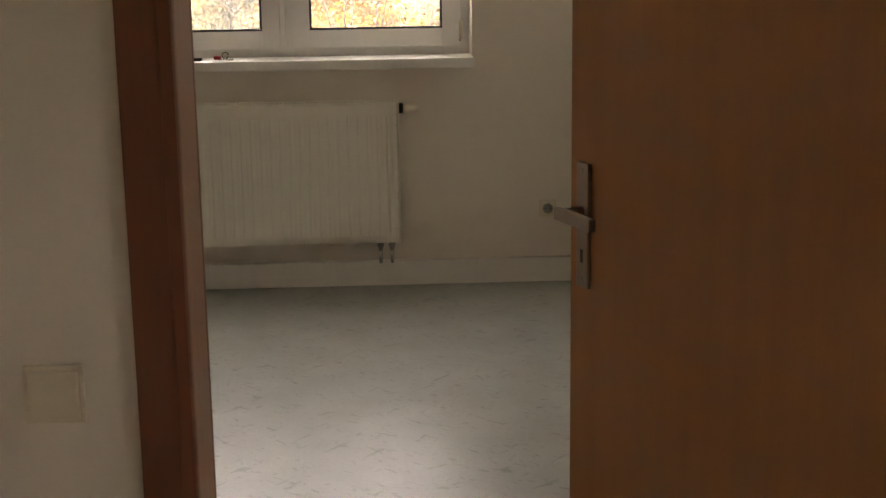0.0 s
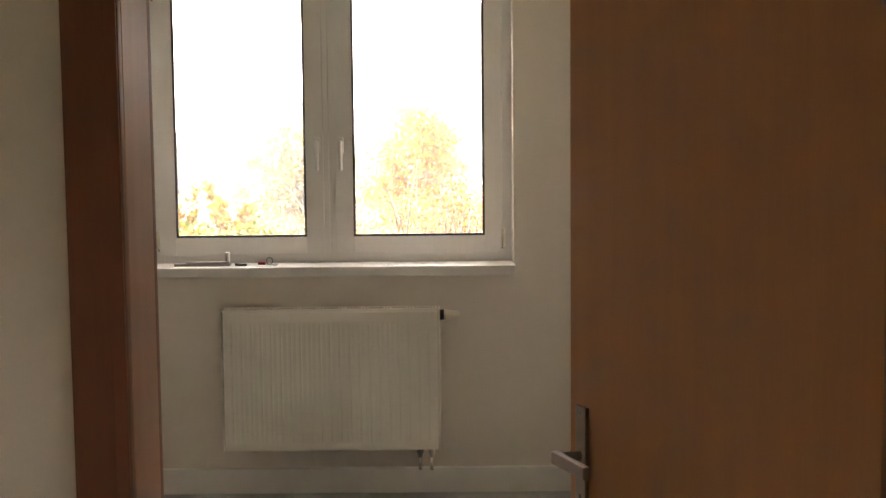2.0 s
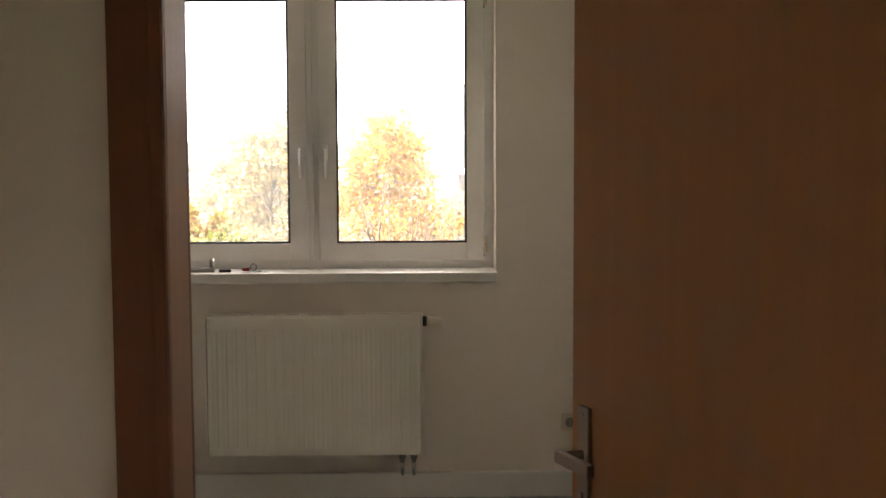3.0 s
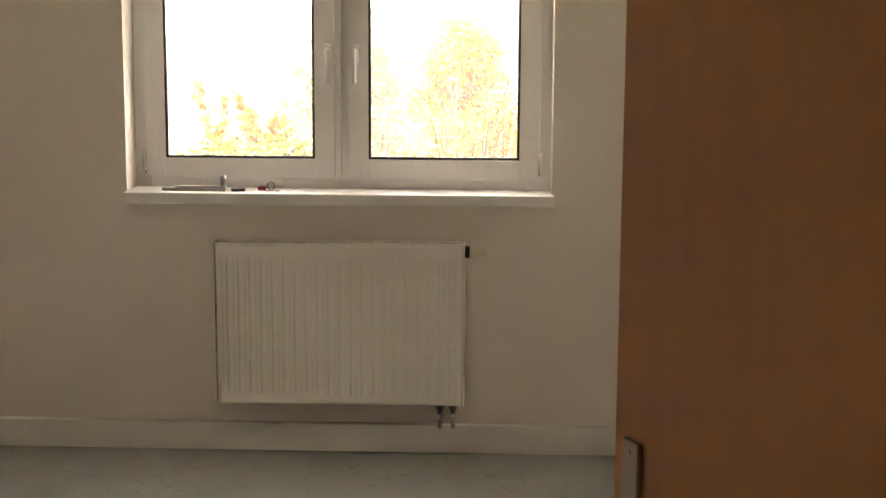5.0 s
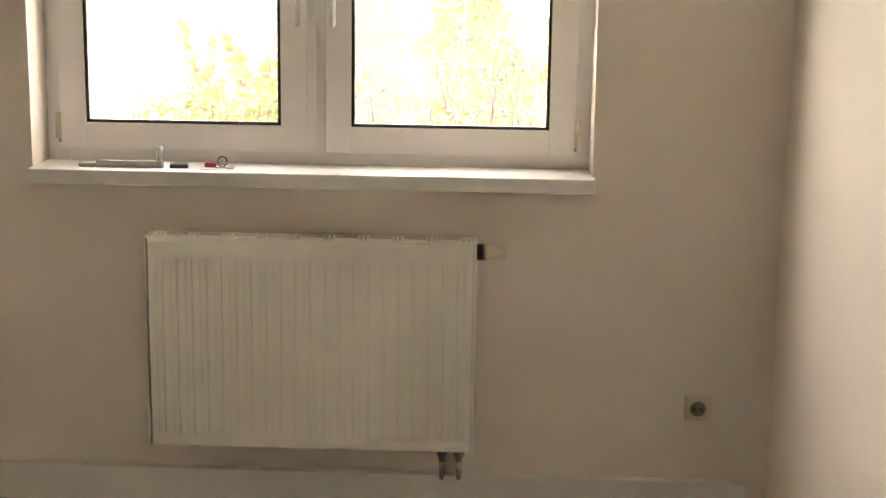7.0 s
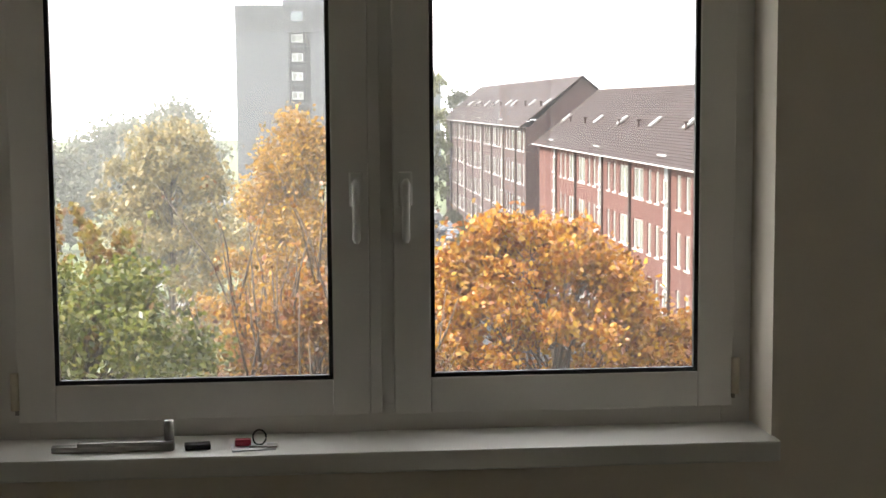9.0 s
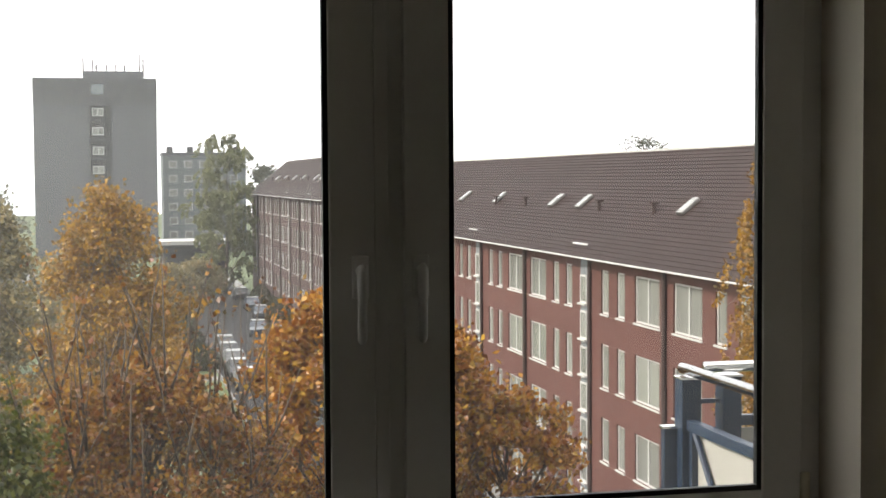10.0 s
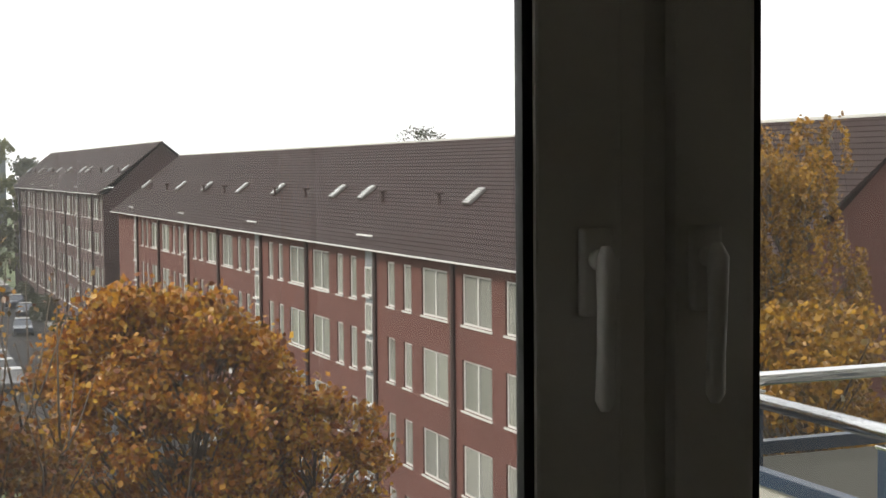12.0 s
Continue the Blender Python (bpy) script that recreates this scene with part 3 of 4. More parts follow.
set_ob(part("footpath", boxes((-30, 105.5, GROUND + 0.01, 7.25, 108, GROUND + 0.03)), M_PAVING), "pale footpath across the lawn", "footpath", "structure")
set_ob(part("park_road", boxes((-20, 118, GROUND + 0.01, -12, 240, GROUND + 0.03)), M_PAVING), "pale gravel way between the lawn trees", "path", "structure")

# glowing backdrop wall that imitates haze where the land ends
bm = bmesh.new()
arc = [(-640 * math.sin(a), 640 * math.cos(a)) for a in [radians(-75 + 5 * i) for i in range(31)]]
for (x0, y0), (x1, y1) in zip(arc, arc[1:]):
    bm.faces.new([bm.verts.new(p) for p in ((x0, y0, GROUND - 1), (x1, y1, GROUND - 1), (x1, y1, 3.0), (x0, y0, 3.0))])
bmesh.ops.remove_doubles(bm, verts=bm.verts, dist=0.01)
set_ob(part("backdrop", bm, M_HAZEGLOW), "pale glowing backdrop wall imitating haze along the horizon", "haze", "structure")

# flat sheets added as haze across far ground: mostly clear, scattering a little daylight
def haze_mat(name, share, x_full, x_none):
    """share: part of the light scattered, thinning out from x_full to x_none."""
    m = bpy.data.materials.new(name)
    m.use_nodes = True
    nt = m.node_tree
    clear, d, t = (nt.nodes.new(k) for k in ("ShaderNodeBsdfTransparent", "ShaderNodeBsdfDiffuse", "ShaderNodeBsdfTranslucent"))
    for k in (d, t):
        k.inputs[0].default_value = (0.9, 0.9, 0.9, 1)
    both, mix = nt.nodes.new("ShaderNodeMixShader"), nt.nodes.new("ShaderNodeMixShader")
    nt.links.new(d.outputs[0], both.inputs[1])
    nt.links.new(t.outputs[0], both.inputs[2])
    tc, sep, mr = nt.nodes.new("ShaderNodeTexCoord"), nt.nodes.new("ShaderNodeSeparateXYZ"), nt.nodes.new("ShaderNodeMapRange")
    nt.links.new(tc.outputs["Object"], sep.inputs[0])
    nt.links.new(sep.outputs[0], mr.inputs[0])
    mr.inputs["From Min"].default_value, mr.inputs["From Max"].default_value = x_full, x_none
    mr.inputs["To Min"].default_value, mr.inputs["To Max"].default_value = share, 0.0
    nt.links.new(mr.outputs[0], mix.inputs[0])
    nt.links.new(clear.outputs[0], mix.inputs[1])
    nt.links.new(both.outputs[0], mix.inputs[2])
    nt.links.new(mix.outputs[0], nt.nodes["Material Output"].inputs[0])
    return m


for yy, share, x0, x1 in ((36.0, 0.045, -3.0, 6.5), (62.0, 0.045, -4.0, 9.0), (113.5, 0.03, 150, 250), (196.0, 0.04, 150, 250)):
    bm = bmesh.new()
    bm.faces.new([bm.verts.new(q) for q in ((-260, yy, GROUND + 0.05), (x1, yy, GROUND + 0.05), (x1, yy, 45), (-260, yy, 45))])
    set_ob(part("haze", bm, haze_mat("haze_sheet", share, x0, x1)), "flat translucent sheet added to imitate haze over the far ground", "haze", "structure")

# own building outside the window
bm = pierced(bmesh.new(), 40, 19, 0.01, [(OX0 + 20, OZ0 - GROUND, OX1 + 20, OZ1 - GROUND)])
bmesh.ops.translate(bm, vec=(-20, WALL_T + 0.001, GROUND), verts=bm.verts)
set_ob(part("facade", bm, M_LIGHTCON), "pale rendered facade of the own building", "facade", "structure")

# ---- balcony beside the window ----
BX, BY, BZ = BALC
bal = empty("balcony", pose(BX, WALL_T + 0.02, -0.25), "steel balcony with blue posts, bright handrail and beige panels", "balcony")
bpy.context.view_layer.update()
BW = 3.2
wpart("slab", boxes((BX, WALL_T + 0.02, -0.22, BX + BW, BY, -0.06), bevel=0.01), M_LIGHTCON, bal)
side_posts = [(BX + 0.03, BY - 0.03), (BX + 0.03, BY - 0.82), (BX + 0.03, WALL_T + 0.05)]
front_posts = [(BX + 0.19, BY - 0.0), (BX + 1.1, BY), (BX + 2.1, BY), (BX + 3.1, BY)]
for x, y in side_posts + front_posts:
    po = wpart("post", boxes((x - 0.034, y - 0.034, -0.5, x + 0.034, y + 0.034, BZ - 0.03), bevel=0.004), M_BLUE, bal, "blue painted square post")
    wpart("post_cap", boxes((x - 0.038, y - 0.038, BZ - 0.0295, x + 0.038, y + 0.038, BZ - 0.022), bevel=0.002), M_CHROME, po)
bm = bmesh.new()
tube(bm, [(BX + 0.03, BY + 0.02, BZ), (BX + 0.03, WALL_T + 0.02, BZ)], 0.019, 14)
wpart("handrail", bm, M_RAIL, bal, "bright round handrail", True)
bm = bmesh.new()
tube(bm, [(BX + 0.1, BY, BZ + 0.002), (BX + BW, BY, BZ + 0.002)], 0.019, 14)
wpart("handrail", bm, M_RAIL, bal, "bright round handrail", True)
for y0, y1 in ((BY - 0.06, BY - 0.79), (BY - 0.85, WALL_T + 0.08)):
    wpart("rail", boxes((BX + 0.012, y1, BZ - 0.2, BX + 0.048, y0, BZ - 0.165), bevel=0.003), M_BLUE, bal)
    wpart("rail", boxes((BX + 0.012, y1, 0.02, BX + 0.048, y0, 0.055), bevel=0.003), M_BLUE, bal)
    pn = wpart("panel", boxes((BX + 0.034, y1 + 0.05, 0.06, BX + 0.04, y0 - 0.05, BZ - 0.21)), M_BPANEL, bal, "beige infill panel")
    bm = bmesh.new()
    tube(bm, [(BX + 0.02, y0 - 0.06, BZ - 0.2), (BX + 0.02, y1 + 0.05, 0.06)], 0.011, 6)
    wpart("brace", bm, M_BLUE, bal)
    wpart("stile", boxes((BX + 0.012, y0 - 0.05, 0.056, BX + 0.04, y0 - 0.028, BZ - 0.201)), M_BLUE, bal)
for x0, x1 in ((BX + 0.22, BX + 1.07), (BX + 1.13, BX + 2.07), (BX + 2.13, BX + 3.07)):
    wpart("rail", boxes((x0, BY - 0.018, BZ - 0.2, x1, BY + 0.018, BZ - 0.165), bevel=0.003), M_BLUE, bal)
    wpart("panel", boxes((x0, BY - 0.006, 0.06, x1, BY, BZ - 0.21)), M_BPANEL, bal, "beige infill panel")


wpart("corner_panel", boxes((BX - 0.05, BY - 0.02, -0.2, BX - 0.001, BY + 0.01, BZ - 0.2), bevel=0.003), M_BLUE, bal)
wpart("panel_cap", boxes((BX - 0.055, BY - 0.025, BZ - 0.1995, BX - 0.001, BY + 0.015, BZ - 0.19), bevel=0.002), M_CHROME, bal)
bm = boxes((BX + 0.06, BY - 0.01, BZ - 0.12, BX + 0.16, BY + 0.005, BZ - 0.105), (BX + 0.06, BY - 0.01, BZ - 0.12, BX + 0.07, BY + 0.005, BZ - 0.03))
wpart("bracket", bm, M_BLUE, bal)


# ---- housing blocks ----
def far_window(w, h, parent, x, z, kids, proud=0.0):
    """A white framed window with panes in a wall whose face is at y = 0; shares meshes by size."""
    key = (round(w, 2), round(h, 2))
    if key not in kids:
        bm = bmesh.new()
        f = 0.07
        ring(bm, -w / 2, 0, w / 2, h, f, 0.06, 0.12, 0.0)
        if w > 1.2:
            box(bm, -0.05, 0.06, f, 0.05, 0.12, h - f)
        box(bm, -w / 2 - 0.06, -0.05, -0.07, w / 2 + 0.06, 0.12, -0.001)
        me = bpy.data.meshes.new("window")
        bm.to_mesh(me)
        bm.free()
        me.materials.append(M_TRIM)
        bm = boxes((-w / 2 + f, 0.09, f, w / 2 - f, 0.1, h - f))
        mp = bpy.data.meshes.new("pane")
        bm.to_mesh(mp)
        bm.free()
        mp.materials.append(M_FARGLASS)
        kids[key] = (me, mp)
    a = new("window", kids[key][0])
    a.parent, a.location = parent, (x, -proud, z)
    b = new("pane", kids[key][1])
    b.parent = a


def block(m, length, depth, eave, ridge, periods, first, period, label, kids, face, top=-0.40):
    """A four-storey block: front wall along local +x with its face at y = 0, the building behind (+y), z = 0 at the ground."""
    house = empty("apartment_block", m, label, "apartment block")
    holes, wins, strips, pipes = [], [], [], []
    zs = [eave + top - 1.66 - 2.8 * k for k in range(4)]
    for k in range(periods):
        s = first + k * period
        if 0.6 < s < length - 0.6:
            strips.append(s)
        for off, w in ((2.2, 0.85), (3.93, 0.85), (6.58, 2.4), (period - 6.58, 2.4), (period - 3.93, 0.85), (period - 2.2, 0.85)):
            if 0.3 < s + off - w / 2 and s + off + w / 2 < length - 0.3:
                for z in zs:
                    wins.append((s + off, z, w))
                    holes.append((s + off - w / 2, z, s + off + w / 2, z + 1.66))
        if s + period / 2 < length - 1 and s + period / 2 > 0:
            pipes.append(s + period / 2)
    bm = pierced(bmesh.new(), length, eave, 0.3, holes)
    part("front_wall", bm, face, house, "red rendered wall with rows of windows")
    part("core", boxes((0.31, 0.31, 0, length - 0.31, depth, eave - 0.05)), M_CONCRETE2, house)
    for x in (0.0, length - 0.3):
        bm = bmesh.new()
        pts = [(0.302, 0), (depth, 0), (depth, eave), (depth / 2, ridge - 0.12), (0.302, eave)]
        fa = [bm.verts.new((x, y, z)) for y, z in pts]
        fb = [bm.verts.new((x + 0.3, y, z)) for y, z in pts]
        bm.faces.new(fa)
        bm.faces.new(fb[::-1])
        for i in range(5):
            bm.faces.new((fa[i], fb[i], fb[(i + 1) % 5], fa[(i + 1) % 5]))
        bmesh.ops.recalc_face_normals(bm, faces=bm.faces)
        part("gable_wall", bm, face, house, "plain red gable wall")
    # roof in overlapping courses
    bm = bmesh.new()
    n = 30
    for sgn in (1, -1):
        for k in range(n):
            a0, a1 = k / n, (k + 1) / n + 0.012
            y0, y1 = -0.5 + a0 * (depth / 2 + 0.5), -0.5 + a1 * (depth / 2 + 0.5)
            z0, z1 = eave + 0.025 + a0 * (ridge - eave), eave + a1 * (ridge - eave)
            if sgn < 0:
                y0, y1 = depth - y0, depth - y1
            q = [(-0.25, y0, z0 + 0.03), (length + 0.25, y0, z0 + 0.03), (length + 0.25, y1, z1 + 0.02), (-0.25, y1, z1 + 0.02)]
            vs = [bm.verts.new(p) for p in q]
            ws = [bm.verts.new((p[0], p[1], p[2] - 0.09)) for p in q]
            bm.faces.new(vs if sgn > 0 else vs[::-1])
            for i in range(4):
                bm.faces.new((vs[i], ws[i], ws[(i + 1) % 4], vs[(i + 1) % 4]))
    bmesh.ops.recalc_face_normals(bm, faces=bm.faces)
    roof = part("roof", bm, M_ROOF, house, "dark brown pitched tile roof")
    part("ridge_cap", boxes((-0.25, depth / 2 - 0.1, ridge - 0.02, length + 0.25, depth / 2 + 0.1, ridge + 0.07), bevel=0.03), M_TRIM, roof, "pale ridge cap")
    part("gutter", boxes((-0.2, -0.61, eave - 0.02, length + 0.2, -0.5, eave + 0.035), bevel=0.02), M_TRIM, house, "pale gutter along the eave")
    part("soffit", boxes((-0.2, -0.5, eave - 0.04, length + 0.2, -0.002, eave + 0.02)), M_PIPE, house)
    for s in strips:
        part("stair_strip", boxes((s - 0.5, -0.06, 0.4, s + 0.5, -0.003, eave - 0.1)), M_GREYPANEL, house, "grey stairwell panel strip")
        for z in zs + [q + 1.4 for q in zs[1:]]:
            far_window(0.8, 1.1, house, s, z + 0.25, kids["s"], 0.185)
        bm = bmesh.new()
        tube(bm, [(s + 0.62, -0.09, 0.1), (s + 0.62, -0.09, eave)], 0.075, 8)
        part("downpipe", bm, M_PIPE, house)
    for s in pipes:
        bm = bmesh.new()
        tube(bm, [(s, -0.1, 0.1), (s, -0.1, eave)], 0.09, 8)
        part("downpipe", bm, M_PIPE, house)
    for x, z, w in wins:
        far_window(w, 1.66, house, x, z, kids["w"])
    slope = (ridge - eave) / (depth / 2 + 0.5)
    tilt = math.degrees(math.atan(slope))
    def on_roof(x, up):
        y = -0.5 + up * (depth / 2 + 0.5)
        return pose(x, y, eave + 0.06 + up * (ridge - eave), tilt, 0, 0)
    for i, x in enumerate(SKYL):
        if x < length:
            bm = box(bmesh.new(), -0.3, -0.42, 0.0, 0.3, 0.42, 0.13, 0.03)
            o = part("skylight", bm, M_STEEL, roof, "small roof window")
            o.matrix_local = on_roof(x, 0.46)
            part("pane", boxes((-0.24, -0.35, 0.131, 0.24, 0.35, 0.14)), M_FARGLASS, o)
    for x in VENTS:
        if x < length:
            bm = bmesh.new()
            tube(bm, [(0, 0, -0.1), (0, 0, 0.34)], 0.07, 8)
            box(bm, -0.15, -0.15, 0.34, 0.15, 0.15, 0.42, 0.02)
            o = part("vent_pipe", bm, M_PIPE, roof)
            o.matrix_local = on_roof(x, 0.40) @ pose(0, 0, 0, -tilt, 0, 0)
    for x in (6.5, 23.6, 40.5, 57.7, 74.5):
        bm = box(bmesh.new(), -0.9, -0.06, 0.12, 0.9, 0.02, 0.16, 0.01)
        o = part("snow_guard", bm, M_TRIM, roof)
        o.matrix_local = on_roof(x, 0.08)
    return house


EAVE_H = EA_Z - GROUND
RISE = RI_Z - EA_Z
ydir = -90.0
SKYL = [1.4, 13.9, 21.6, 30.5, 38.0, 48.0, 52.0, 63.6, 71.5]
VENTS = [4.6, 10.5, 22.0, 27.4, 38.4, 43.9, 54.8, 61.0, 70.0]
far_kids = {"w": {}, "s": {}}
wx, wy = EA_X + 0.5, EA_Y
block(pose(wx, wy, GROUND, 0, 0, ydir), B1_LEN, 9.5, EAVE_H, EAVE_H + RISE, 6, B1_FIRST, B1_PER, "long four-storey red block with a dark pitched roof and white windows", far_kids, M_BRICK)
block(pose(wx + B2_DX, wy + B2_GAP + B2_LEN, GROUND, 0, 0, ydir), B2_LEN, 9.5, EAVE_H + 1.2, EAVE_H + RISE + 1.2, 7, 7.5, B1_PER, "farther red block with a dark pitched roof, haze greyed into its walls", far_kids, M_HAZEDBRICK)

# tower block
TW, TH, TD = TOW_X1 - TOW_X0, TOW_Z - GROUND, 16.0
tower = empty("tower_block", pose(TOW_X0, TOW_Y, GROUND), "tall grey concrete tower block with antennas on its roof", "tower block")
sx0, sx1 = 10.1, 14.2
TB = TH - 5.2
part("wall_panel", boxes((0, 0, 0, sx0, TD, TB)), M_CONCRETE, tower)
part("wall_panel", boxes((sx1, 0, 0, TW, TD, TB)), M_CONCRETE, tower)
part("top_band", boxes((-0.05, -0.1, TB + 0.005, TW + 0.05, TD, TH)), M_TOWERBAND, tower, "darker top storey")
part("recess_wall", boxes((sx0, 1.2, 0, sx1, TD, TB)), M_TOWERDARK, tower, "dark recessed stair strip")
for k in range(9):
    z = 10.9 - GROUND - 0.8 + 3.65 - k * 3.65
    w = part("window", boxes((sx0 + 0.55, 0.9, z, sx0 + 2.65, 1.19, z + 1.5)), M_TRIM, tower)
    for j in (0, 1):
        part("pane", boxes((sx0 + 0.68 + j * 1.0, 0.86, z + 0.15, sx0 + 1.52 + j * 1.0, 0.899, z + 1.35)), M_FARGLASS, w)
    part("ledge", boxes((sx0 + 0.02, 0.6, z - 1.0, sx0 + 3.2, 1.19, z - 0.7)), M_CONCRETE, tower)
part("top_window", boxes((sx0 + 0.5, -0.2, TB + 2.2, sx0 + 2.7, -0.101, TB + 4.0)), M_GREYPANEL, tower)
part("roof_house", boxes((9.0, 4, TH, 20.3, 12, TH + 1.6)), M_CONCRETE, tower, "low plant room on the roof")
for x, hh in ((9.1, 3.6), (10.9, 3.2), (11.6, 2.2), (13.4, 2.4), (15.2, 2.3), (16.8, 2.2), (19.6, 4.4), (20.3, 3.4)):
    bm = bmesh.new()
    tube(bm, [(x, 4.5, TH + 0.5), (x, 4.5, TH + hh + 0.6)], 0.13, 6)
    part("antenna", bm, M_PIPE, tower)
bm = boxes(*[(9.2 + i * 1.1, 3.9, TH + 1.5, 9.25 + i * 1.1, 3.95, TH + 2.6) for i in range(11)], (9.2, 3.9, TH + 2.55, 20.2, 3.95, TH + 2.62))
part("roof_rail", bm, M_PIPE, tower)
# pale block beside the tower
pb = empty("apartment_block", pose(TOW_X1 + 1.8, TOW_Y + 23, GROUND), "pale grey slab block behind the tower", "apartment block")
PH = 19.8
part("wall", boxes((0, 0, 0, 17, 12, PH)), M_SLAB, pb)
part("roof", boxes((-0.2, -0.2, PH, 17.2, 12.2, PH + 0.6)), M_CONCRETE, pb)
for x in (1, 5.2, 9.4, 15):
    part("chimney", boxes((x, 4, PH + 0.6, x + 1.2, 6, PH + 1.9)), M_CONCRETE2, pb)
for i in range(5):
    for k in range(6):
        w = part("window", boxes((1.2 + i * 3.1, -0.1, PH - 2.6 - k * 2.9, 2.9 + i * 3.1, -0.002, PH - 1.1 - k * 2.9)), M_TRIM, pb)
        part("pane", boxes((1.35 + i * 3.1, -0.14, PH - 2.45 - k * 2.9, 2.75 + i * 3.1, -0.101, PH - 1.25 - k * 2.9)), M_FARGLASS, w)
gr = empty("garage_block", pose(6.0, 188, GROUND), "low flat-roofed garage block with a pale roof edge", "garage")
part("wall", boxes((0, 0, 0, 8.2, 8, 6.4)), M_CONCRETE2, gr)
part("roof_edge", boxes((-0.3, -0.3, 6.4, 8.5, 8.3, 6.9)), M_TRIM, gr, "pale roof edge")


# ---- parked cars ----
def car(m, paint, label):
    c = empty("car", m, label, "car", "parked cars")
    bm = bmesh.new()
    pts = [(-2.1, 0.35), (-2.15, 0.75), (-1.2, 0.95), (-0.55, 1.42), (0.9, 1.45), (1.75, 1.0), (2.1, 0.9), (2.1, 0.35)]
    a = [bm.verts.new((x, -0.82 + (0.12 if z > 1.1 else 0), z)) for x, z in pts]
    b = [bm.verts.new((x, 0.82 - (0.12 if z > 1.1 else 0), z)) for x, z in pts]
    bm.faces.new(a)
    bm.faces.new(b[::-1])
    for i in range(len(pts)):
        bm.faces.new((a[i], b[i], b[(i + 1) % len(pts)], a[(i + 1) % len(pts)]))
    bmesh.ops.recalc_face_normals(bm, faces=bm.faces)
    bmesh.ops.bevel(bm, geom=list(bm.edges), offset=0.06, segments=2, affect="EDGES")
    body = part("body", bm, paint, c)
    # pale panel laid on for the roof's glint
    part("roof", boxes((-0.5, -0.62, 1.452, 0.85, 0.62, 1.475), bevel=0.01), M_ROOFGLINT, body, "pale panel painting the glint on the roof")
    part("rear_window", boxes((-0.35, -0.58, 0, 0.35, 0.58, 0.02)), M_BLACK, body).matrix_local = pose(1.38, 0, 1.24, 0, 28, 0)
    part("windscreen", boxes((-1.1, -0.6, 0, -0.35, 0.6, 0.02)), M_BLACK, body).matrix_local = pose(-0.15, 0, 0.72, 0, -35, 0)
    for x in (-1.35, 1.3):
        for y in (-0.8, 0.8):
            bm = bmesh.new()
            tube(bm, [(x, y - 0.1, 0.32), (x, y + 0.1, 0.32)], 0.32, 14)
            part("wheel", bm, M_RUBBER, c)
    return c


for x, y, turn, p, s in ((8.75, 101.0, 90, M_CAR2, "grey"), (8.7, 106.5, 90, M_CAR1, "dark grey"), (8.8, 112.0, 91, M_CAR2, "grey"), (8.75, 117.5, 90, M_CAR1, "dark grey"), (8.85, 123.0, 89, M_CAR1, "dark grey"),
                         (14.9, 152, 88, M_CAR3, "dark"), (15.0, 163, 91, M_CAR3, "dark"), (15.0, 178, 90, M_CAR1, "dark grey"), (13.0, 136, 86, M_CAR3, "dark"), (-14.5, 128, 20, M_CAR2, "grey")):
    car(pose(x, y, GROUND + 0.03, 0, 0, turn), p, s + " car parked on the asphalt, roof glint painted on")


# ---- trees ----
def leaf_cloud(name, c, size, material, parent, rng):
    """Single folded leaves about the points c, in one mesh."""
    n_l = len(c)
    a = rng.normal(0, 1, (n_l, 3))
    a /= np.linalg.norm(a, axis=1)[:, None]
    b = np.cross(a, rng.normal(0, 1, (n_l, 3)))
    b /= np.linalg.norm(b, axis=1)[:, None]
    n = np.cross(a, b)
    s = (size * (0.6 + 0.8 * rng.random(n_l)))[:, None]
    V = np.stack([c - a * s, c + b * s * 0.72 + n * s * 0.2, c + a * s, c - b * s * 0.72 + n * s * 0.2], 1).reshape(-1, 3)
    me = bpy.data.meshes.new(name)
    me.vertices.add(len(V))
    me.vertices.foreach_set("co", V.ravel())
    me.loops.add(n_l * 6)
    idx = np.arange(n_l)[:, None] * 4
    L = np.concatenate([idx + np.array([0, 1, 2]), idx + np.array([0, 2, 3])], 1).ravel()
    me.loops.foreach_set("vertex_index", L.astype(np.int32))
    me.polygons.add(n_l * 2)
    me.polygons.foreach_set("loop_start", np.arange(0, n_l * 6, 3, dtype=np.int32))
    me.update(calc_edges=True)
    me.validate()
    me.materials.append(material)
    cr = new(name, me)
    cr.parent = parent
    return tagged(cr, kind="stuff")


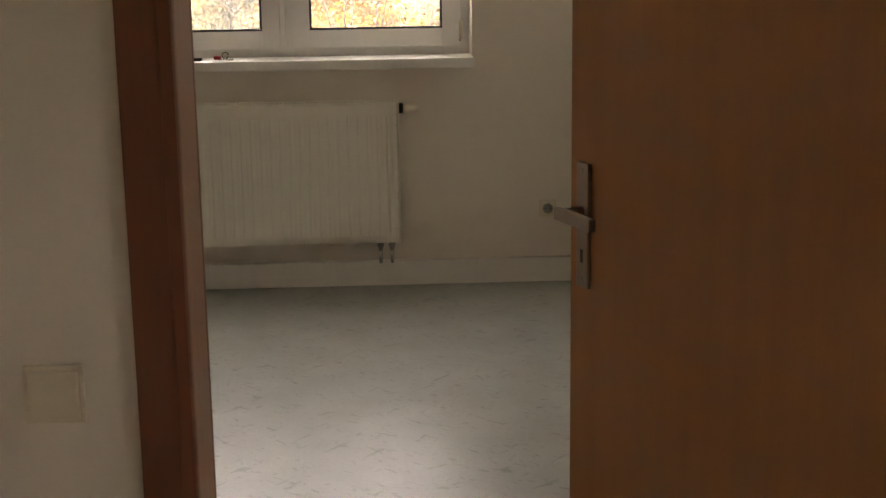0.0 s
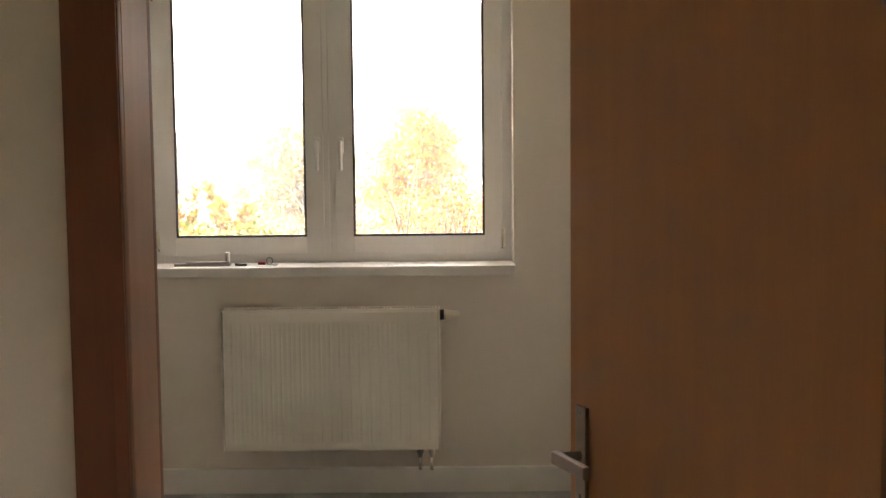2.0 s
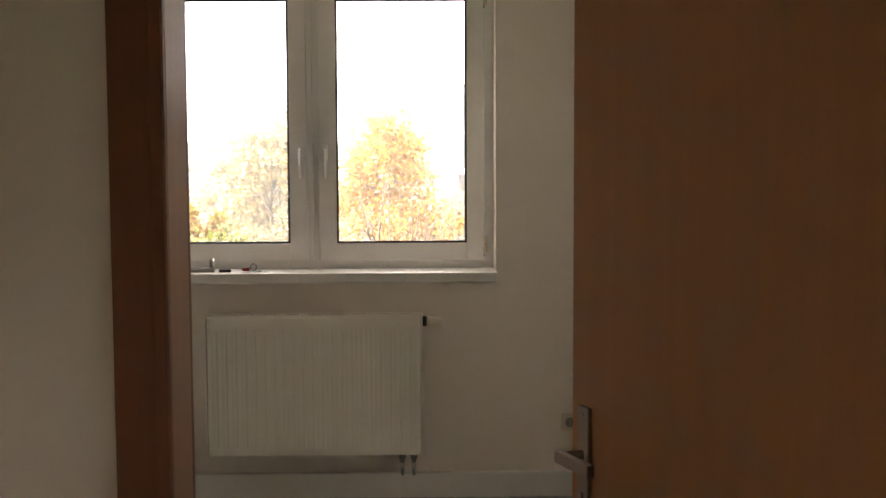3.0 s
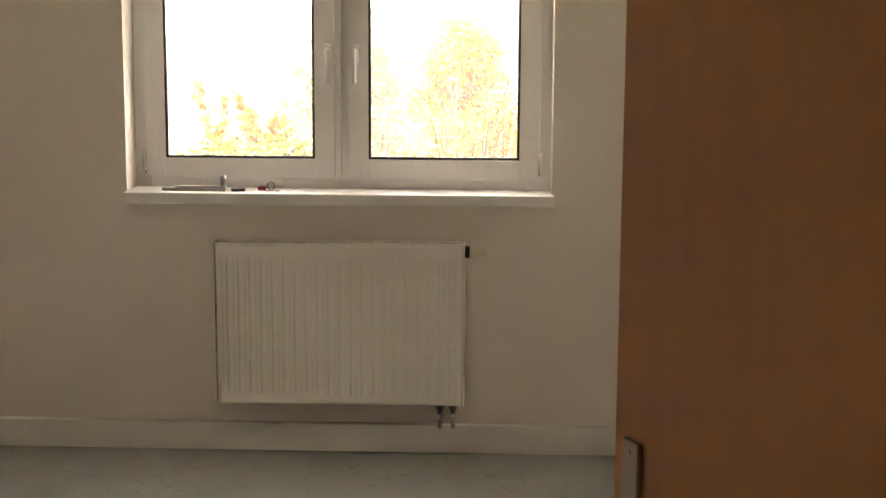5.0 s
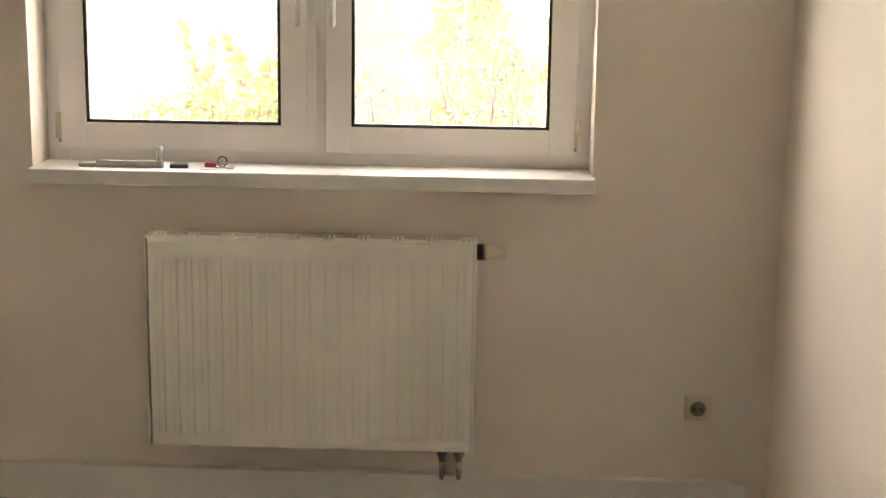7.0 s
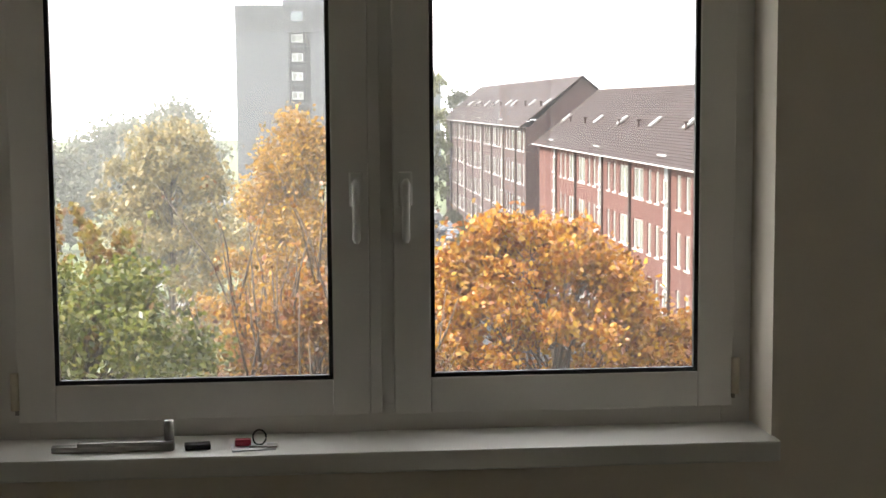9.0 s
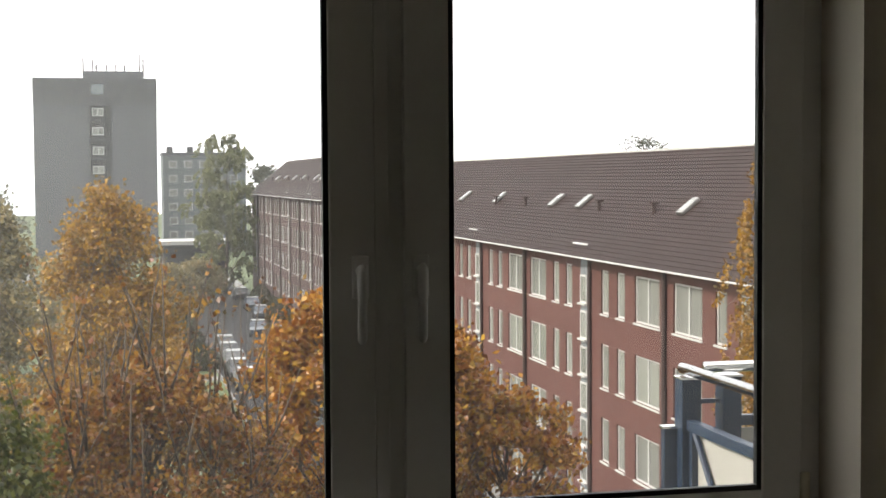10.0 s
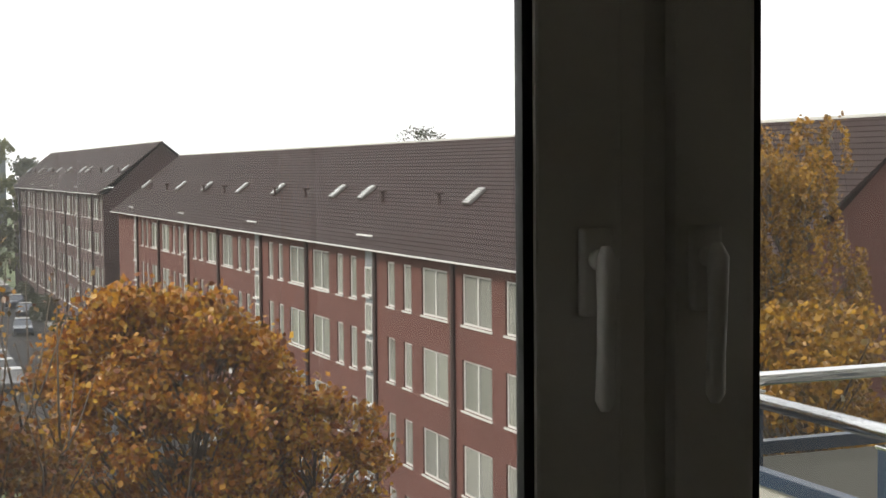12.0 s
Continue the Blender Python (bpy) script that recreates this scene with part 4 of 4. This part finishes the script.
def tree(name, at, height, radius, crown, leafs, leaves, size, label, seed, shape="round", bark=None, clumps=90, puff=0.16, shoots=0, bare=0.0, hang=0.0, reach=0.62, dress=9, shell=0.45, strands=False):
    """A tapered trunk with limbs that end in clumps of single leaves. crown: depth of the crown; puff: a clump's size by the crown's radius."""
    rng = np.random.default_rng(seed)
    e = empty(name, pose(*at), label, "tree")
    bm = bmesh.new()
    base = height - crown
    r0 = 0.012 * height + 0.02
    bend = rng.normal(0, 0.12 * radius, 2)
    def axis(h):
        k = h / height
        return Vector((bend[0] * math.sin(k * 3), bend[1] * math.sin(k * 2.3), h))
    tt = height - crown * (0.22 if shape == "round" else 0.1)
    tube(bm, [axis(tt * i / 8) for i in range(9)], [r0 * (1 - 0.9 * i / 8) for i in range(9)], 8)
    lob = rng.normal(0, 1, 6)
    pts = []
    for i in range(clumps):
        h = rng.random() ** 0.85
        if shape == "round":
            pr = math.sqrt(max(0.0, 1 - ((h - 0.42) / 0.60) ** 2))
        elif shape == "cone":
            pr = 0.12 + 0.88 * (1 - h) ** 0.75 * min(1, 0.4 + 3 * h)
        else:
            pr = 0.30 + 0.70 * math.sqrt(max(0.0, 1 - h)) * min(1, 0.4 + 3 * h)
        az = i * 2.39996 + rng.normal(0, 0.25)
        w = 1 + 0.13 * sum(lob[j] * math.sin((j + 1) * az * 0.7 + 3 * h * (j + 1)) for j in range(4))
        rr = radius * pr * w * (0.25 + 0.75 * rng.random() ** shell)
        pts.append((rr * math.cos(az), rr * math.sin(az), base + h * crown * (0.93 + 0.07 * rng.random())))
    for i, p in enumerate(pts):
        p = Vector(p)
        out = math.hypot(p.x, p.y)
        h0 = max(base * 0.8, p.z - out * (0.9 if shape != "weep" else 0.5) - 0.12 * crown)
        q = axis(min(h0, tt))
        rl = r0 * (0.34 if i % 4 == 0 else 0.16) * (1 - 0.6 * (p.z - base) / crown)
        mid = q.lerp(p, 0.5) + Vector(rng.normal(0, 0.05 * radius, 3)) - UP * 0.06 * radius
        tube(bm, [q, mid, p, p + (p - mid) * 0.25], [rl, rl * 0.6, rl * 0.3, rl * 0.1], 5)
        if bare and rng.random() < bare:
            for j in range(3):
                t2 = p + Vector(rng.normal(0, 0.16 * radius, 3)) + UP * 0.1 * radius
                tube(bm, [mid.lerp(p, 0.6), t2], [rl * 0.3, rl * 0.08], 4)
    P = np.array(pts)
    extra = []
    for j in range(shoots):
        b0 = Vector(pts[rng.integers(len(pts))])
        if b0.z < base + 0.45 * crown:
            continue
        ln = reach * radius * (0.55 + 0.9 * rng.random())
        t2 = b0 + UP * ln + Vector((*rng.normal(0, 0.22 * ln, 2), 0))
        tube(bm, [b0, (b0 + t2) / 2 + Vector(rng.normal(0, 0.03 * ln, 3)), t2], [r0 * 0.09, r0 * 0.06, r0 * 0.025], 4)
        extra += [tuple(b0.lerp(t2, q)) for q in (0.2, 0.4, 0.55, 0.7, 0.85, 0.97)]
    share = rng.random(clumps) + 0.25
    cl = P[rng.choice(clumps, size=leaves, p=share / share.sum())]
    c = cl + rng.normal(0, 1, (leaves, 3)) * puff * radius * np.array([1, 1, 0.8])
    if hang:
        # hanging twigs: each leaf sits on one of a few strands below its clump
        which = rng.integers(clumps, size=leaves)
        k = rng.integers(5, size=leaves)
        off = rng.normal(0, puff * radius * 1.5, (clumps, 5, 2))
        fall = hang * (0.35 + 0.65 * rng.random((clumps, 5)))
        down = rng.random(leaves) ** 0.8
        c = P[which] + rng.normal(0, 0.022 * radius, (leaves, 3))
        c[:, :2] += off[which, k] * (0.35 + 0.65 * np.sqrt(down))[:, None]
        c[:, 2] -= fall[which, k] * down
    if extra:
        X = np.array(extra)
        m = len(X) * dress
        c = np.concatenate([c, X[rng.integers(len(X), size=m)] + rng.normal(0, 0.045 * radius, (m, 3))])
    if strands:
        for q in range(clumps):
            for w in range(0, 5, 2):
                o2 = Vector((*off[q, w], -fall[q, w]))
                p0 = Vector(pts[q])
                tube(bm, [p0, p0 + Vector((o2.x * 0.75, o2.y * 0.75, o2.z * 0.4)), p0 + o2], [0.006, 0.004, 0.002], 3)
    part("trunk", bm, bark or M_BARK, e, smooth=True)
    top = np.percentile(c[:, 2], 99.6)
    c[:, 2] += 0 if extra else height - top
    leaf_cloud("crown", c, size, leafs, e, rng)
    return e


L_MAPLE = leaf_mat("maple_leaves", [(0.07, 0.018, 0.004), (0.30, 0.10, 0.010), (0.46, 0.22, 0.018), (0.18, 0.045, 0.006), (0.52, 0.31, 0.035), (0.06, 0.022, 0.005)])
L_BROWN = leaf_mat("brown_leaves", [(0.05, 0.018, 0.008), (0.21, 0.075, 0.012), (0.34, 0.165, 0.020), (0.06, 0.042, 0.010), (0.20, 0.055, 0.012), (0.42, 0.25, 0.035)])
L_GREEN = leaf_mat("green_leaves", [(0.025, 0.038, 0.007), (0.09, 0.11, 0.013), (0.17, 0.18, 0.025), (0.04, 0.055, 0.008), (0.22, 0.20, 0.032), (0.03, 0.04, 0.008)])
L_GOLD = leaf_mat("golden_leaves", [(0.16, 0.075, 0.008), (0.36, 0.175, 0.014), (0.46, 0.26, 0.022), (0.20, 0.10, 0.012), (0.13, 0.095, 0.014)])
# olive and gold leaves with some haze mixed in as grey
L_OLIVE = leaf_mat("hazed_olive_leaves", [(0.14, 0.125, 0.06), (0.26, 0.20, 0.08), (0.34, 0.25, 0.095), (0.19, 0.165, 0.08), (0.13, 0.125, 0.07)])
# leaf colours paled and greyed to paint in haze at a distance
L_HAZEGREY = leaf_mat("haze_greyed_leaves", [(0.08, 0.09, 0.065), (0.12, 0.125, 0.085), (0.16, 0.15, 0.095), (0.10, 0.11, 0.08)])
L_WILLOW = leaf_mat("pale_green_leaves", [(0.10, 0.115, 0.05), (0.16, 0.17, 0.07), (0.20, 0.20, 0.085), (0.13, 0.14, 0.065)])
L_SHRUB = leaf_mat("shrub_leaves", [(0.02, 0.028, 0.012), (0.04, 0.048, 0.02), (0.06, 0.062, 0.024)])
L_RUST = leaf_mat("rust_leaves", [(0.14, 0.065, 0.018), (0.24, 0.12, 0.025), (0.14, 0.13, 0.025), (0.28, 0.19, 0.04)])


def planted(x, y, top):
    return (x, y, GROUND), top - GROUND


TREES = (
    ("maple_tree", 2.95, 17.6, 0.03, 1.8, 4.4, L_MAPLE, 42000, 0.046, "maple in golden orange autumn leaf", 3, dict(clumps=190, puff=0.075, bare=0.5, shell=0.3)),
    ("maple_tree", 5.15, 18.3, -1.5, 1.25, 3.0, L_MAPLE, 14000, 0.046, "smaller maple in orange autumn leaf", 5, dict(clumps=90, puff=0.10, bare=0.5, shell=0.35)),
    ("deciduous_tree", -0.1, 13.6, -0.4, 1.6, 3.6, L_BROWN, 21000, 0.034, "half-bare tree with red-brown leaves and long bare shoots", 7, dict(clumps=170, puff=0.09, shoots=90, bare=1.0, reach=0.75, dress=2)),
    ("deciduous_tree", -2.35, 11.2, 0.2, 1.3, 3.2, L_GREEN, 28000, 0.033, "dense tree with yellow-green leaves", 11, dict(clumps=150, puff=0.10, shoots=14, bare=0.3)),
    ("fruit_tree", -2.42, 11.9, 0.0, 0.75, 1.8, L_RUST, 1500, 0.036, "thin tree with upright rust-coloured shoots", 13, dict(clumps=40, puff=0.12, shoots=34, bare=0.5, reach=0.95, dress=20)),
    ("birch_tree", -0.6, 42.5, 1.25, 3.3, 9.0, L_GOLD, 40000, 0.07, "tall birch in golden leaf", 17, dict(shape="cone", clumps=150, puff=0.085, bark=M_BIRCHBARK, bare=0.4)),
    ("deciduous_tree", -5.8, 57.2, 0.9, 2.9, 9.0, L_OLIVE, 24000, 0.10, "broad olive and gold tree", 19, dict(clumps=120, puff=0.10, bare=0.4)),
    ("deciduous_tree", -2.0, 72.0, -1.9, 3.0, 8.0, L_OLIVE, 11000, 0.13, "olive-gold tree by the lawn", 23, dict(clumps=80, puff=0.12)),
    ("birch_tree", 7.75, 13.5, 2.3, 1.5, 6.0, L_GOLD, 46000, 0.026, "weeping birch in golden leaf close to the balcony", 29, dict(shape="weep", clumps=105, puff=0.085, hang=1.0, bark=M_BIRCHBARK, bare=0.3, strands=True)),
    ("birch_tree", 9.75, 13.8, 2.0, 1.4, 6.0, L_GOLD, 42000, 0.026, "birch in golden leaf behind the balcony", 31, dict(shape="weep", clumps=100, puff=0.085, hang=1.0, bark=M_BIRCHBARK, bare=0.3, strands=True)),
    ("deciduous_tree", 8.6, 11.9, 0.1, 1.0, 3.0, L_GOLD, 11000, 0.040, "small tree with yellow leaves below the balcony rail", 33, dict(clumps=90, puff=0.11, bare=0.4)),
    ("poplar_tree", 13.4, 183.0, 6.9, 4.6, 19.5, L_WILLOW, 15000, 0.19, "tall pale green tree between the blocks", 37, dict(shape="weep", clumps=90, puff=0.13, hang=2.0, bare=0.3)),
    ("deciduous_tree", 27.1, 260.0, 3.9, 3.0, 8.0, L_SHRUB, 2600, 0.30, "dark tree behind the farther block", 67, dict(clumps=50, puff=0.16, bare=0.4)),
    ("deciduous_tree", -27.0, 147.0, -1.6, 5.5, 10.0, L_HAZEGREY, 12000, 0.22, "broad tree with haze greyed into its leaves", 41, dict(clumps=90, puff=0.12)),
    ("deciduous_tree", -38.0, 146.0, -1.2, 6.0, 10.5, L_HAZEGREY, 260, 0.2, "nearly bare tree with haze greyed into its leaves", 43, dict(clumps=110, puff=0.12, bare=1.0)),
    ("deciduous_tree", -10.5, 112.0, -2.4, 3.8, 9.0, L_HAZEGREY, 12000, 0.17, "broad tree with haze greyed into its leaves", 47, dict(clumps=90, puff=0.12)),
    ("deciduous_tree", -19.0, 205.0, 1.9, 6.0, 14.0, L_HAZEGREY, 10000, 0.34, "broad tree with haze greyed into its leaves", 53, dict(clumps=90)),
    ("deciduous_tree", -29.0, 220.0, -0.5, 7.0, 12.0, L_HAZEGREY, 10000, 0.34, "broad tree with haze greyed into its leaves", 54, dict(clumps=90)),
    ("deciduous_tree", -52.0, 190.0, -0.5, 8.0, 12.0, L_HAZEGREY, 10000, 0.34, "broad tree with haze greyed into its leaves", 59, dict(clumps=90)),
    ("deciduous_tree", 32.6, 85.4, 4.25, 1.7, 4.0, L_SHRUB, 1500, 0.07, "bare tree top showing over the roof", 61, dict(clumps=50, bare=0.8)),
    ("deciduous_tree", 5.5, 160.0, -7.6, 2.6, 5.0, L_OLIVE, 7000, 0.16, "low tree before the garages", 63, dict(clumps=60, puff=0.14)),
    ("deciduous_tree", 9.5, 172.0, -7.9, 2.4, 4.6, L_OLIVE, 7000, 0.16, "low tree before the garages", 65, dict(clumps=60, puff=0.14)),
)

for nm, x, y, top, spread, deep, lm, cnt, sz, lab, seed, kw in TREES:
    at, hh = planted(x, y, top)
    tree(nm, at, hh, spread, deep, lm, cnt, sz, lab, seed, **kw)


def shrub(x, y, w, h, seed):
    rng = np.random.default_rng(seed)
    e = empty("shrub", pose(x, y, GROUND), "dark green shrub at the foot of the block", "shrub", "shrubs by the road")
    bm = bmesh.new()
    for k in range(7):
        t = Vector((rng.normal(0, w * 0.3), rng.normal(0, w * 0.3), h * 0.8))
        tube(bm, [(0, 0, 0), t * 0.5, t], [0.05, 0.03, 0.01], 5)
    part("stems", bm, M_BARK, e)
    a = rng.random(2500) * math.tau
    u = rng.random(2500) ** 0.5
    c = np.stack([np.cos(a) * u * w, np.sin(a) * u * w, h * (0.1 + 0.9 * rng.random(2500)) * (1 - 0.6 * u ** 2)], 1)
    leaf_cloud("leaves", c, 0.11, L_SHRUB, e, rng)


for i, (x, y, w, h) in enumerate(((16.6, 121, 1.1, 2.0), (16.4, 127, 1.4, 2.4), (16.6, 136, 1.0, 1.8), (16.3, 147, 1.6, 2.8), (16.5, 156, 1.2, 2.2), (16.4, 168, 1.5, 2.6), (6.2, 112, 1.4, 2.2), (5.8, 126, 1.6, 2.6), (6.0, 145, 1.8, 3.0), (-4.8, 109.5, 1.3, 2.0))):
    shrub(x, y, w, h, 70 + i)
